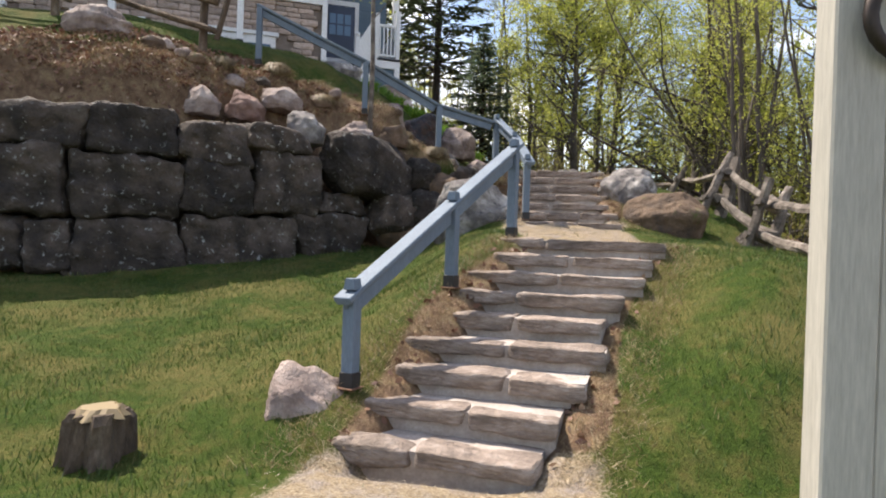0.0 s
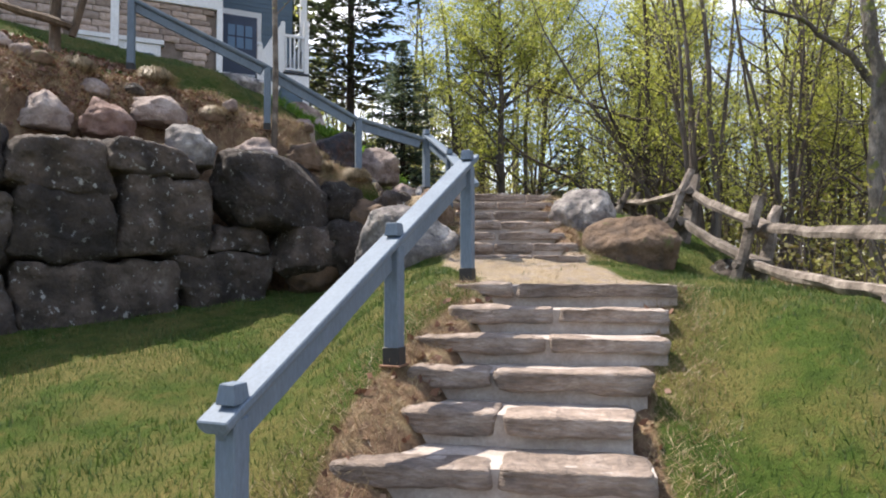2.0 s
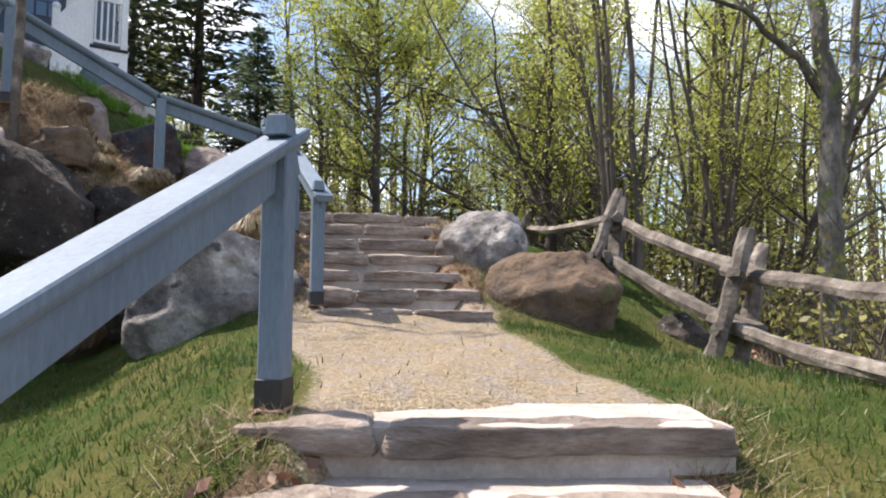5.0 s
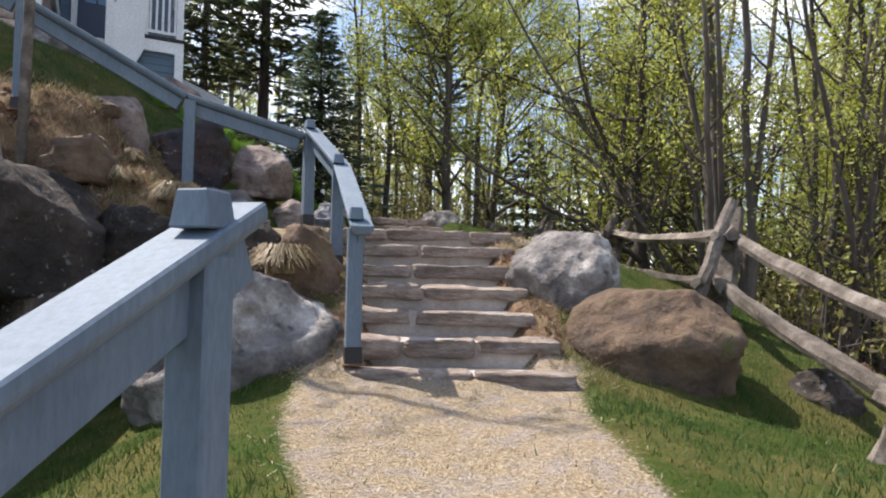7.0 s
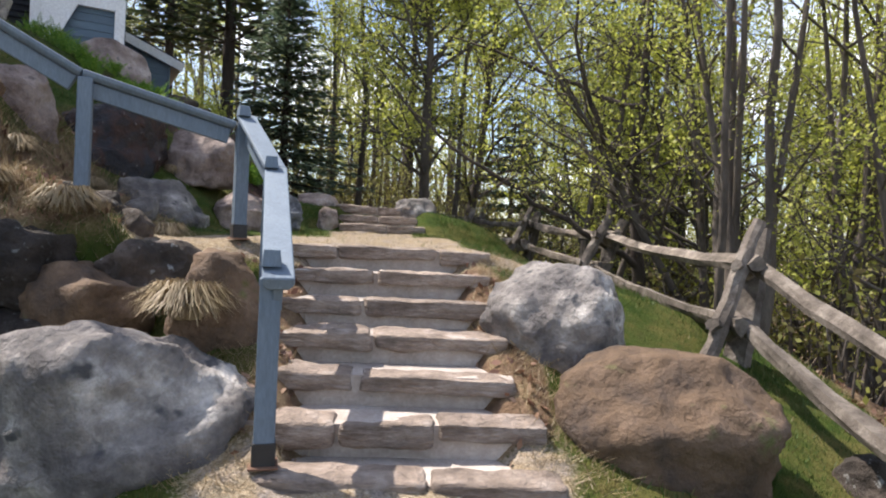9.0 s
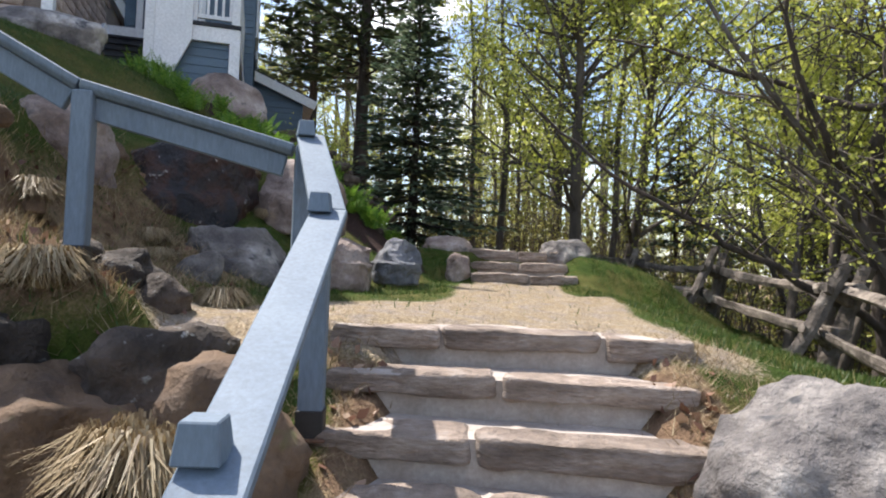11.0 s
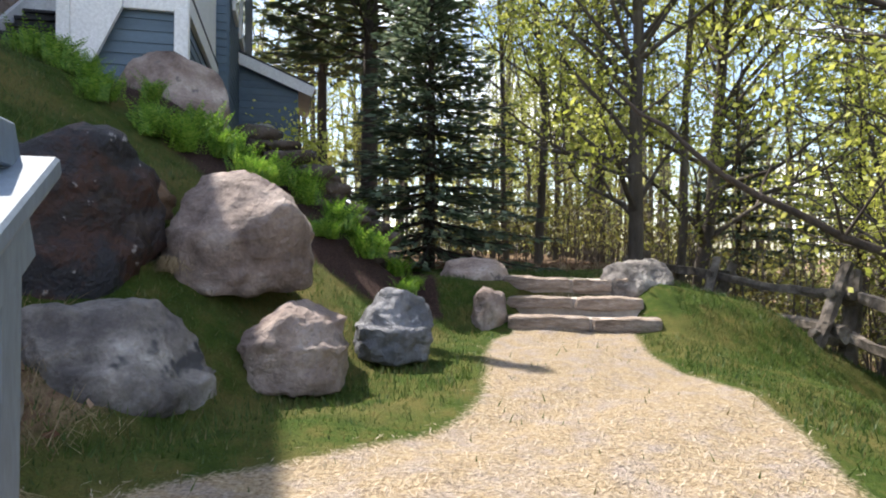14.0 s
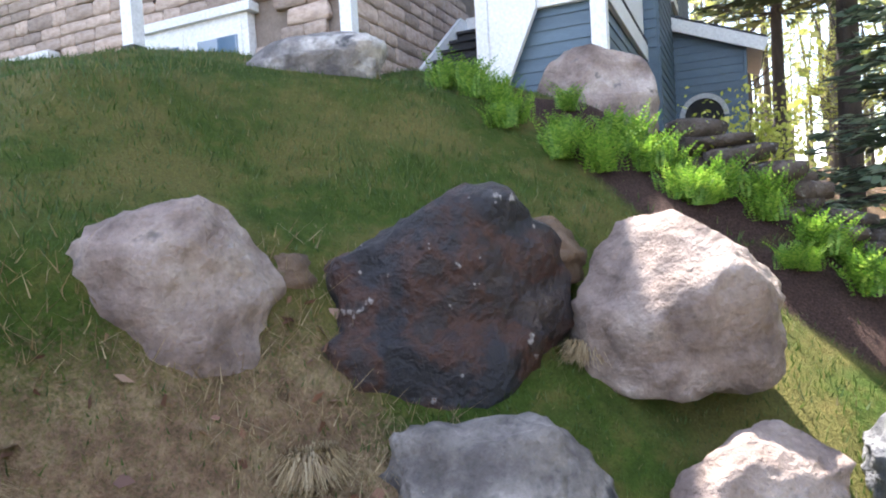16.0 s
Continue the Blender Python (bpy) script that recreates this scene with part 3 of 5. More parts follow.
# ---------------------------------------------------------------- painted handrails
def handrail_run(root, a, b, posts, offset=0.032):
    """A capped rail from a to b (points on its top) on posts given by (place along it, foot height, cap)."""
    a, b = Vector(a), Vector(b)
    r = along(a, b)
    length = (b - a).length
    mid = (a + b) / 2
    up = r @ Vector((0, 0, 1))
    bm = bmesh.new()
    sec = [(-0.075, 0), (0.075, 0), (0.075, -0.035), (0.05, -0.062), (-0.05, -0.062), (-0.075, -0.035)]
    ends = []
    for sx in (-length / 2, length / 2):
        ends.append([bm.verts.new(mid + r @ Vector((sx, y, z))) for y, z in sec])
    for k in range(6):
        bm.faces.new((ends[0][k], ends[0][(k + 1) % 6], ends[1][(k + 1) % 6], ends[1][k]))
    bm.faces.new(ends[0][::-1])
    bm.faces.new(ends[1])
    bmesh.ops.recalc_face_normals(bm, faces=bm.faces)
    bmesh.ops.bevel(bm, geom=bm.edges[:], offset=0.006, segments=1, affect='EDGES')
    part("rail_cap", bm, M_BLUEPAINT, root)
    part("rail_board", box(mid - up * 0.124 + r @ Vector((-0.01, 0, 0)), (length - 0.06, 0.048, 0.12), r, 0.006), M_BLUEPAINT, root)
    for t, foot, cap in posts:
        p = a + (b - a) * t
        side = r @ Vector((0, offset, 0))
        x, y = p.x + side.x, p.y + side.y
        foot = max(foot, gz(x, y) + 0.012)
        yaw = math.degrees(math.atan2((b - a).y, (b - a).x))
        rot = Euler((0, 0, radians(yaw))).to_matrix()
        top = p.z - 0.055
        post = part("post", box((x, y, (foot + top) / 2), (0.10, 0.10, top - foot), rot, 0.007), M_BLUEPAINT, root)
        part("base_sleeve", box((x, y, foot + 0.055), (0.112, 0.112, 0.115), rot, 0.004), M_BLACK, post, "black rubber base sleeve")
        part("base_plate", box((x, y, foot - 0.002), (0.16, 0.14, 0.012), rot, 0.003), M_RUST, post, "rusty steel base plate")
        if cap:
            bm = box((x, y, p.z + 0.035), (0.105, 0.095, 0.075), rot, 0.004)
            tip = [v for v in bm.verts if v.co.z > p.z + 0.068]
            for v in tip:
                v.co.x = x + (v.co.x - x) * 0.8
                v.co.y = y + (v.co.y - y) * 0.8
                v.co.z += 0.008
            part("post_cap", bm, M_BLUEPAINT, post)


rail_low = thing("handrail", "grey-blue painted wooden handrail beside the lower stone steps", "handrail")
handrail_run(rail_low, (-1.226, 5.17, 0.965), (0.125, 8.18, 2.587), [(0.035, 0.0, True), (0.508, 0.74, True), (0.955, 1.44, True)], -0.015)
rail_mid = thing("handrail", "grey-blue painted wooden handrail beside the middle stone steps", "handrail")
handrail_run(rail_mid, (0.45, 10.85, 2.72), (0.27, 12.42, 3.385), [(0.075, 1.79, True), (0.972, 2.30, True)])
handrail_run(rail_mid, (0.27, 12.41, 3.385), (-0.06, 13.26, 3.87), [(0.945, 2.82, True)])
rail_up = thing("handrail", "grey-blue painted handrail climbing the grassy bank", "handrail")
handrail_run(rail_up, (-0.13, 13.21, 3.79), (-1.18, 12.97, 4.05), [(0.99, 3.02, False)])
handrail_run(rail_up, (-1.18, 12.97, 4.05), (-2.58, 12.80, 4.82), [(0.99, 3.78, False)])
handrail_run(rail_up, (-2.58, 12.80, 4.82), (-4.60, 12.62, 5.78), [(0.985, 4.50, False)])

# ---------------------------------------------------------------- split-rail fence
def log_mesh(a, b, r0, r1, seed, segments=9):
    rnd = random.Random(seed)
    a, b = Vector(a), Vector(b)
    pts, rad = [], []
    for k in range(segments + 1):
        t = k / segments
        p = a + (b - a) * t
        sag = 0.05 * math.sin(math.pi * t) * (b - a).length / 3
        p += Vector((rnd.uniform(-0.012, 0.012), rnd.uniform(-0.012, 0.012), rnd.uniform(-0.012, 0.012) - sag))
        pts.append(p)
        rad.append((r0 + (r1 - r0) * t) * rnd.uniform(0.88, 1.1))
    return tube(pts, rad, 8, seed, 0.28)


def fence_log(name, a, b, r0, r1, seed, root):
    v, f = log_mesh(a, b, r0, r1, seed)
    return part_mesh(name, mesh_from(name, v, f, M_WOOD), root)


fence = thing("split_rail_fence", "weathered grey split-rail fence on crossed leaning posts", "fence")
# each support: the foot and the head of the front post, then of the one behind it
FENCE = [((3.29, 7.34, 1.05), (3.42, 7.30, 2.28), (3.70, 7.48, 0.95), (3.86, 7.46, 2.20)),
         ((3.41, 9.93, 1.42), (3.66, 9.80, 2.45), (3.76, 10.10, 1.33), (4.05, 10.14, 2.36)),
         ((3.58, 12.40, 2.10), (4.17, 12.72, 3.22), (3.98, 12.62, 2.00), (4.36, 12.95, 3.16)),
         ((3.93, 16.24, 2.48), (4.46, 16.32, 3.42), (4.32, 16.50, 2.30), (4.78, 16.60, 3.34)),
         ((3.68, 18.92, 2.72), (4.28, 19.56, 3.60), (4.15, 19.25, 2.60), (4.50, 19.80, 3.50)),
         ((3.38, 21.60, 2.95), (3.73, 22.18, 3.64), (3.60, 21.95, 2.90), (3.98, 22.30, 3.56)),
         ((2.60, 24.10, 3.05), (2.92, 24.30, 3.86), (2.95, 24.35, 3.05), (3.20, 24.50, 3.75))]


def fence_points(support):
    """Where the upper and the lower rail rest between the two posts of a support."""
    a, b, c, d = (Vector(p) for p in support)
    return [(a.lerp(b, h) + c.lerp(d, h)) / 2 for h in (0.72, 0.30)]


for k, support in enumerate(FENCE):
    a, b, c, d = (Vector(p) for p in support)
    fence_log("post", a - (b - a) * 0.3, b, 0.075, 0.058, 100 + k, fence)
    fence_log("post", c - (d - c) * 0.3, d, 0.095, 0.07, 130 + k, fence)
    for h in (0.64, 0.22):
        p, q = a.lerp(b, h), c.lerp(d, h)
        fence_log("block", p + (p - q) * 0.28, q + (q - p) * 0.28, 0.045, 0.042, 160 + k + int(h * 100), fence)
    if k + 1 < len(FENCE):
        for j, (p, q) in enumerate(zip(fence_points(support), fence_points(FENCE[k + 1]))):
            run = (q - p).normalized() * 0.22
            side = Vector((0.05 if k % 2 else -0.05, 0, 0))
            fence_log("rail", p - run + side, q + run + side, 0.068, 0.056, 200 + 30 * j + k, fence)

upper_fence = thing("pole_fence", "dark brown pole fence on the crest before the house", "fence")
UP_POSTS = [(-5.35, 11.95), (-7.6, 11.2), (-9.8, 10.6), (-12.0, 10.2)]
for k, (x, y) in enumerate(UP_POSTS):
    z = gz(x, y)
    v, f = tube([(x, y, z - 0.2), (x, y, z + 0.6), (x + 0.02, y, z + 1.25)], [0.075, 0.07, 0.065], 9, 300 + k, 0.1)
    part_mesh("post", mesh_from("post", v, f, M_STUMP), upper_fence)
    v, f = tube([(x + 0.28, y - 0.1, z + 0.2), (x + 0.55, y - 0.1, z + 1.2)], [0.055, 0.045], 8, 310 + k, 0.15)
    part_mesh("brace", mesh_from("brace", v, f, M_STUMP), upper_fence)
    if k + 1 < len(UP_POSTS):
        x2, y2 = UP_POSTS[k + 1]
        z2 = gz(x2, y2)
        for h, h2 in ((0.35, 0.75), (0.85, 1.15)):
            v, f = log_mesh((x + 0.3, y - 0.1, z + h), (x2 - 0.2, y2 - 0.1, z2 + h2), 0.06, 0.05, 320 + k * 3 + int(h * 10))
            part_mesh("rail", mesh_from("rail", v, f, M_STUMP), upper_fence)

# ---------------------------------------------------------------- boulder wall
wall = thing("boulder_retaining_wall", "dry-laid retaining wall of huge dark squared boulders", "wall", kind="structure")


rnd_wall = random.Random(4)
# the squared blocks: middle of the face, height, breadth, tallness and turn
BLOCKS = [(-6.11, 8.62, 2.75, 1.34, 0.58, 18), (-4.99, 9.11, 2.77, 1.16, 0.69, 30), (-4.11, 9.72, 2.74, 1.03, 0.60, 40), (-3.38, 10.42, 2.88, 1.05, 0.36, 49),
          (-6.25, 8.55, 2.02, 1.16, 0.88, 16), (-5.05, 9.08, 2.02, 1.40, 0.85, 30), (-4.06, 9.76, 2.10, 1.02, 0.80, 41), (-3.26, 10.55, 2.24, 1.17, 0.98, 48),
          (-2.58, 11.29, 2.02, 0.82, 0.38, 47), (-6.49, 8.48, 1.22, 0.74, 0.66, 16), (-5.88, 8.66, 1.20, 0.56, 0.70, 18),
          (-5.01, 9.10, 1.20, 1.43, 0.84, 30), (-3.77, 10.08, 1.28, 1.80, 0.86, 45), (-2.70, 11.16, 1.43, 1.28, 0.78, 46)]
BLOCKS += [(-7.5 - 1.3 * k, 8.15 - 0.17 * k, 1.22 + 0.78 * c, 1.28, 0.76, 10) for k in range(5) for c in range(3)]
for k, (x, y, z, w, h, turn) in enumerate(BLOCKS):
    ob = part("boulder", slab_bm((w * 0.985, 0.95, h * 0.985), 900 + k, 0.075, 18, 0.5), M_ARMOUR, wall)
    a = radians(turn)
    ob.matrix_local = pose(x - math.sin(a) * 0.44, y + math.cos(a) * 0.44, z, rnd_wall.uniform(-5, 1), rnd_wall.uniform(-2, 2), turn + rnd_wall.uniform(-3, 3))
# the big many-sided block that ends the wall, with a wedge under it
for x, y, z, size, seed, turn in ((-2.30, 11.72, 2.68, (1.62, 0.95, 1.06), 961, 40), (-1.88, 12.05, 1.84, (1.0, 0.8, 0.84), 962, 33)):
    ob = part("boulder", rock_bm(size, seed, 4.5, 0.10, 5), M_ARMOUR, wall)
    ob.matrix_local = pose(x, y, z, -4, 3, turn)
# chinking stones at the tapering end of the wall
LEDGE = [(-1.75, 12.15, 1.60, 0.8, 0.7), (-1.25, 12.2, 1.9, 0.8, 0.8), (-1.95, 12.3, 2.35, 0.8, 0.7), (-0.95, 12.45, 2.35, 0.7, 0.65), (-1.45, 12.5, 2.62, 0.75, 0.6), (-0.8, 12.25, 1.75, 0.6, 0.6), (-1.9, 12.55, 2.85, 0.6, 0.4), (-0.6, 12.75, 2.6, 0.5, 0.45)]
for k, (x, y, z, sx, sz) in enumerate(LEDGE):
    ob = part("boulder", rock_bm((sx, 0.7, sz), 980 + k, 3.4, 0.20, 4), (M_BROWNROCK, M_ARMOUR, M_ARMOUR)[k % 3], wall)
    ob.matrix_local = pose(x, y, z, 0, 0, 20 * k)

# ---------------------------------------------------------------- boulders on the banks
def bank_boulder(x, y, size, seed, material, label, sink=0.25, dz=0.0, **kw):
    return boulder("boulder", (x, y, gz(x, y) + size[2] * (0.5 - sink) + dz), size, seed, material, label, **kw)


boulder("boulder", (2.22, 12.12, 2.35), (0.90, 0.80, 0.94), 11, M_GRANITE, "pale grey boulder wedged beside the middle steps", rz=-15, boxy=3.0, rough=0.13, levels=5)
boulder("boulder", (2.66, 11.32, 1.84), (1.24, 0.85, 0.98), 12, M_BROWNROCK, "rounded brown boulder lying on the grass by the steps", rz=-12, boxy=3.0, rough=0.11, levels=5)
boulder("boulder", (-0.42, 11.32, 1.87), (1.50, 1.05, 1.21), 13, M_GRANITE, "large grey granite boulder at the foot of the middle steps", rz=10, boxy=2.6, rough=0.15, tilt=(0, -16), levels=5)
boulder("boulder", (-0.02, 12.10, 2.46), (0.66, 0.62, 0.70), 14, M_BROWNROCK, "rounded brown boulder behind the handrail post", rz=30)
boulder("boulder", (-1.50, 5.14, 0.06), (0.70, 0.55, 0.80), 15, M_PINK, "pale angular rock beside the first handrail post", rz=20, boxy=2.8, rough=0.2)
boulder("boulder", (-1.94, 15.60, 3.72), (1.42, 0.95, 1.32), 21, M_DARKROCK, "large dark rust-stained boulder set in the bank", rz=42, boxy=2.9, rough=0.15, levels=5)
boulder("boulder", (-1.00, 16.34, 3.83), (0.98, 0.85, 0.82), 22, M_PINK, "big rounded pinkish-grey boulder set in the bank", rz=40, boxy=2.5, rough=0.11, levels=5)
boulder("boulder", (-2.47, 14.62, 3.92), (0.90, 0.85, 0.94), 23, M_PINK, "flat-faced pink granite boulder set in the bank", rz=48, boxy=3.2, rough=0.10, levels=5)
boulder("boulder", (-1.20, 15.26, 3.07), (1.02, 0.80, 0.96), 24, M_GRANITE, "grey boulder at the edge of the upper path", rz=25, boxy=2.8, rough=0.14, levels=5)
boulder("boulder", (-0.45, 15.84, 3.17), (0.60, 0.52, 0.50), 25, M_PINK, "small tan boulder in the grass beside the path", rz=20, boxy=2.9, rough=0.13, levels=5)
boulder("boulder", (-0.04, 16.66, 3.20), (0.60, 0.48, 0.48), 26, M_BLUEROCK, "small blue-grey angular boulder in the grass", rz=-25, boxy=2.8, rough=0.16, levels=5)
boulder("boulder", (-1.62, 16.20, 4.06), (0.44, 0.40, 0.34), 29, M_BROWNROCK, "small stone wedged between two boulders", rz=30)
boulder("boulder", (-2.36, 15.05, 4.00), (0.40, 0.36, 0.32), 30, M_BROWNROCK, "small brown stone wedged between boulders", rz=30)
boulder("boulder", (-2.18, 14.42, 3.42), (0.55, 0.45, 0.50), 27, M_BROWNROCK, "earthy brown stone half buried in the mossy bank", rz=15)
boulder("boulder", (-2.75, 13.95, 3.75), (0.75, 0.6, 0.65), 28, M_PINK, "tan stone half buried in the mossy bank", rz=30)
boulder("boulder", (-1.22, 14.36, 2.95), (0.30, 0.14, 0.60), 48, M_GRANITE, "thin grey slab leaning on the bank", rz=25, boxy=4.0, rough=0.10, tilt=(0, 30))
boulder("boulder", (-2.55, 11.85, 3.16), (0.78, 0.60, 0.56), 31, M_PINK, "rounded tan boulder on top of the wall", rz=35)
boulder("boulder", (-3.23, 11.20, 3.24), (0.64, 0.55, 0.64), 32, M_GRANITE, "pale grey mottled boulder on top of the wall", rz=40)
boulder("boulder", (-4.13, 10.84, 3.48), (0.62, 0.50, 0.52), 33, M_REDROCK, "reddish boulder among dead leaves", rz=40)
boulder("boulder", (-4.70, 10.50, 3.48), (0.58, 0.50, 0.48), 34, M_PINK, "tan boulder among dead leaves", rz=10)
boulder("boulder", (-3.80, 11.62, 3.80), (0.74, 0.55, 0.46), 35, M_PINK, "flat-topped tan boulder on the bank", rz=25)
bank_boulder(-6.6, 10.8, (1.1, 0.7, 0.5), 36, M_PINK, "low boulder at the crest of the bank", 0.3, rz=5)
bank_boulder(-1.95, 12.55, (0.6, 0.5, 0.45), 37, M_BROWNROCK, "brown stone under the handrail", 0.3, rz=50)
boulder("boulder", (0.32, 19.38, 3.36), (0.78, 0.60, 0.56), 41, M_PINK, "flat tan boulder flanking the upper steps", rz=5, boxy=3.0, rough=0.12)
boulder("boulder", (0.56, 18.45, 3.08), (0.34, 0.36, 0.56), 42, M_PINK, "small stone at the foot of the upper steps", rz=0, boxy=3.0)
boulder("boulder", (2.05, 19.20, 3.30), (0.74, 0.62, 0.70), 43, M_GRANITE, "grey boulder flanking the upper steps", rz=-15, boxy=3.0)
boulder("boulder", (-3.00, 19.05, 5.35), (1.20, 0.8, 1.25), 44, M_PINK, "tall pointed boulder before the porch", rz=20, boxy=1.9, rough=0.12)
boulder("boulder", (-3.94, 16.45, 5.58), (1.15, 0.7, 0.55), 45, M_GRANITE, "pale boulder on the crest of the lawn", rz=35, boxy=2.3, rough=0.12)
bank_boulder(4.0, 11.2, (0.55, 0.45, 0.36), 46, M_ARMOUR, "mossy stone under the fence", 0.4)
rnd_k = random.Random(17)
for k in range(22):
    x = rnd_k.uniform(-6.0, -0.9)
    y = float(np.interp(x, [-6, -4.4, -3, -1.6, -0.9], [10.2, 10.9, 12.3, 13.0, 13.6])) + rnd_k.uniform(-0.35, 0.75)
    sz = rnd_k.uniform(0.16, 0.34)
    bank_boulder(x, y, (sz * 1.3, sz, sz * 0.8), 500 + k, (M_BROWNROCK, M_PINK, M_ARMOUR)[k % 3], ("small brown stone lying in the bank", "small tan stone lying in the bank", "small dark stone lying in the bank")[k % 3], 0.35, rz=40 * k, levels=3)
# dry-stone edging along the plant bed
edging = thing("dry_stone_edging", "low dry-stone edging of flat stones along the plant bed", "wall", kind="structure")
rnd_e = random.Random(6)
for k in range(34):
    t = k / 33
    x, y = -1.75 + 1.25 * t + rnd_e.uniform(-0.08, 0.08), 18.35 + 0.35 * t + rnd_e.uniform(-0.1, 0.1)
    ob = part("stone", rock_bm((rnd_e.uniform(0.25, 0.5), rnd_e.uniform(0.22, 0.35), rnd_e.uniform(0.1, 0.18)), 700 + k, 4, 0.12, 2), M_ARMOUR, edging)
    ob.matrix_local = pose(x, y, gz(x, y) + 0.04 + 0.13 * (k % 3), rnd_e.uniform(-6, 6), rnd_e.uniform(-6, 6), rnd_e.uniform(0, 60))

# ---------------------------------------------------------------- stump and gate post
stump = thing("tree_stump", "short mossy tree stump on the lawn", "stump")
sx0, sy0 = -2.56, 4.45
sz0 = gz(sx0, sy0)
v, f = tube([(sx0, sy0, sz0 - 0.05), (sx0 + 0.01, sy0, sz0 + 0.10), (sx0 + 0.02, sy0, sz0 + 0.24), (sx0 + 0.02, sy0, sz0 + 0.29)], [0.19, 0.172, 0.168, 0.145], 22, 77, 0.26)
part_mesh("trunk", mesh_from("trunk", v, f, M_STUMP), stump)
v, f = tube([(sx0 + 0.02, sy0, sz0 + 0.262), (sx0 + 0.02, sy0, sz0 + 0.315)], [0.163, 0.11], 22, 78, 0.22)
part_mesh("moss_top", mesh_from("moss_top", v, f, M_DRYGRASS), stump, "dry mossy top")

gate = thing("wooden_post", "cream painted wooden post with an iron ring", "post")
gx0, gy0 = 0.658, 2.25
part("post", box((gx0, gy0, 1.15), (0.125, 0.10, 2.7), None, 0.006), M_WHITEPOST, gate)
part("post_board", box((gx0 + 0.115, gy0 + 0.02, 1.15), (0.10, 0.12, 2.7), None, 0.006), M_WHITEPOST, gate)
bm = bmesh.new()
ring_pts = [(gx0 + 0.10 + 0.10 * math.cos(t), gy0 - 0.08, 1.93 + 0.10 * math.sin(t)) for t in np.linspace(0, 2 * math.pi, 25)]
v, f = tube(ring_pts, [0.018] * 25, 8, 5, 0.0, False)
part_mesh("iron_ring", mesh_from("iron_ring", v, f, M_IRON, True), gate, "dark iron ring")

# ---------------------------------------------------------------- house
HOUSE_TURN = 20.0
HOUSE = pose(-3.72, 18.61, 0, 0, 0, HOUSE_TURN)   # x along the front, y into the house


def hthing(name, label, category, kind=""):
    ob = new(name)
    ob.matrix_world = HOUSE
    ob.empty_display_size = 0.1
    return tagged(ob, label, category, kind=kind)


house = hthing("house", "two-storey house with tan stone base and blue-grey siding", "house")


def siding(name, x0, x1, y, z0, z1, parent, axis="x", out=-1, top=None, step=0.13, single=False):
    """Lapped boards on a wall. axis x: along the front at depth y; axis y: along depth at x = y. top: upper edge as a function of the run."""
    bm = bmesh.new()
    z = z0
    while z < z1 - 0.01:
        ztop = min(z + step, z1)
        a0, a1 = x0, x1
        if top:
            while a0 < x1 and top(a0) < z:
                a0 += 0.03
            while a1 > x0 and top(a1) < z:
                a1 -= 0.03
        if a1 - a0 > 0.05:
            pro = [(0.0, ztop + 0.01), (0.0, z - 0.004), (0.024, z - 0.004), (0.010, ztop + 0.01)]
            ring = []
            for r in (a0, a1):
                ring.append([bm.verts.new((r, y + out * o, h) if axis == "x" else (y + out * o, r, h)) for o, h in pro])
            for k in range(4):
                bm.faces.new((ring[0][k], ring[0][(k + 1) % 4], ring[1][(k + 1) % 4], ring[1][k]))
            bm.faces.new(ring[0][::-1])
            bm.faces.new(ring[1])
            if single:
                bmesh.ops.recalc_face_normals(bm, faces=bm.faces)
                part("siding_board", bm, M_SIDING, parent)
                bm = bmesh.new()
        z += step
    if not single:
        bmesh.ops.recalc_face_normals(bm, faces=bm.faces)
        part(name, bm, M_SIDING, parent)


def hbox(name, c, size, material, parent, label="", bevel=0.006):
    return part(name, box(c, size, None, bevel), material, parent, label)


FX, FY = -1.25, -0.85        # corner of the stone wing
hbox("wall", ((FX - 14) / 2 - 0.0, 3.2, 6.6), (14 + FX, 8.0, 4.0), M_JOINT, house)
hbox("upper_wall", ((FX - 14) / 2, 3.2, 9.6), (14 + FX, 8.0, 2.6), M_SIDING, house)
siding("front_siding", -14, FX, FY + 0.04, 7.78, 10.9, house, "x", -1)
siding("side_siding", FY + 0.05, 4.0, FX + 0.0, 7.78, 10.9, house, "y", 1)
hbox("band", ((FX - 14) / 2, FY - 0.02, 7.64), (14 + FX + 0.14, 0.10, 0.28), M_WHITE, house, "white painted band board")
hbox("band", (FX + 0.05, 1.55, 7.64), (0.10, 4.7, 0.28), M_WHITE, house, "white painted band board")
hbox("corner_board", (FX + 0.02, FY - 0.0, 9.35), (0.16, 0.16, 3.1), M_WHITE, house)
hbox("corner_board", (FX + 0.02, FY - 0.06, 6.55), (0.13, 0.13, 1.9), M_WHITE, house)
# wall behind the porch and the body to its right
hbox("back_wall", (0.0, 6.6, 8.3), (2.3, 6.8, 6.0), M_SIDING, house)
siding("porch_siding", FX + 0.1, 1.12, 3.2, 6.5, 11.2, house, "x", -1)
siding("right_siding", 3.25, 9.9, 1.15, 5.2, 11.2, house, "y", 1)
for wy in (4.1, 5.6):
    w = hbox("window", (1.19, wy, 8.6), (0.06, 0.85, 1.9), M_WHITE, house)
    hbox("pane", (1.222, wy, 8.6), (0.012, 0.62, 1.6), M_GLASS, w)
hbox("eave", (1.35, 6.4, 11.0), (0.55, 7.2, 0.16), M_WHITE, house)
bm = bmesh.new()
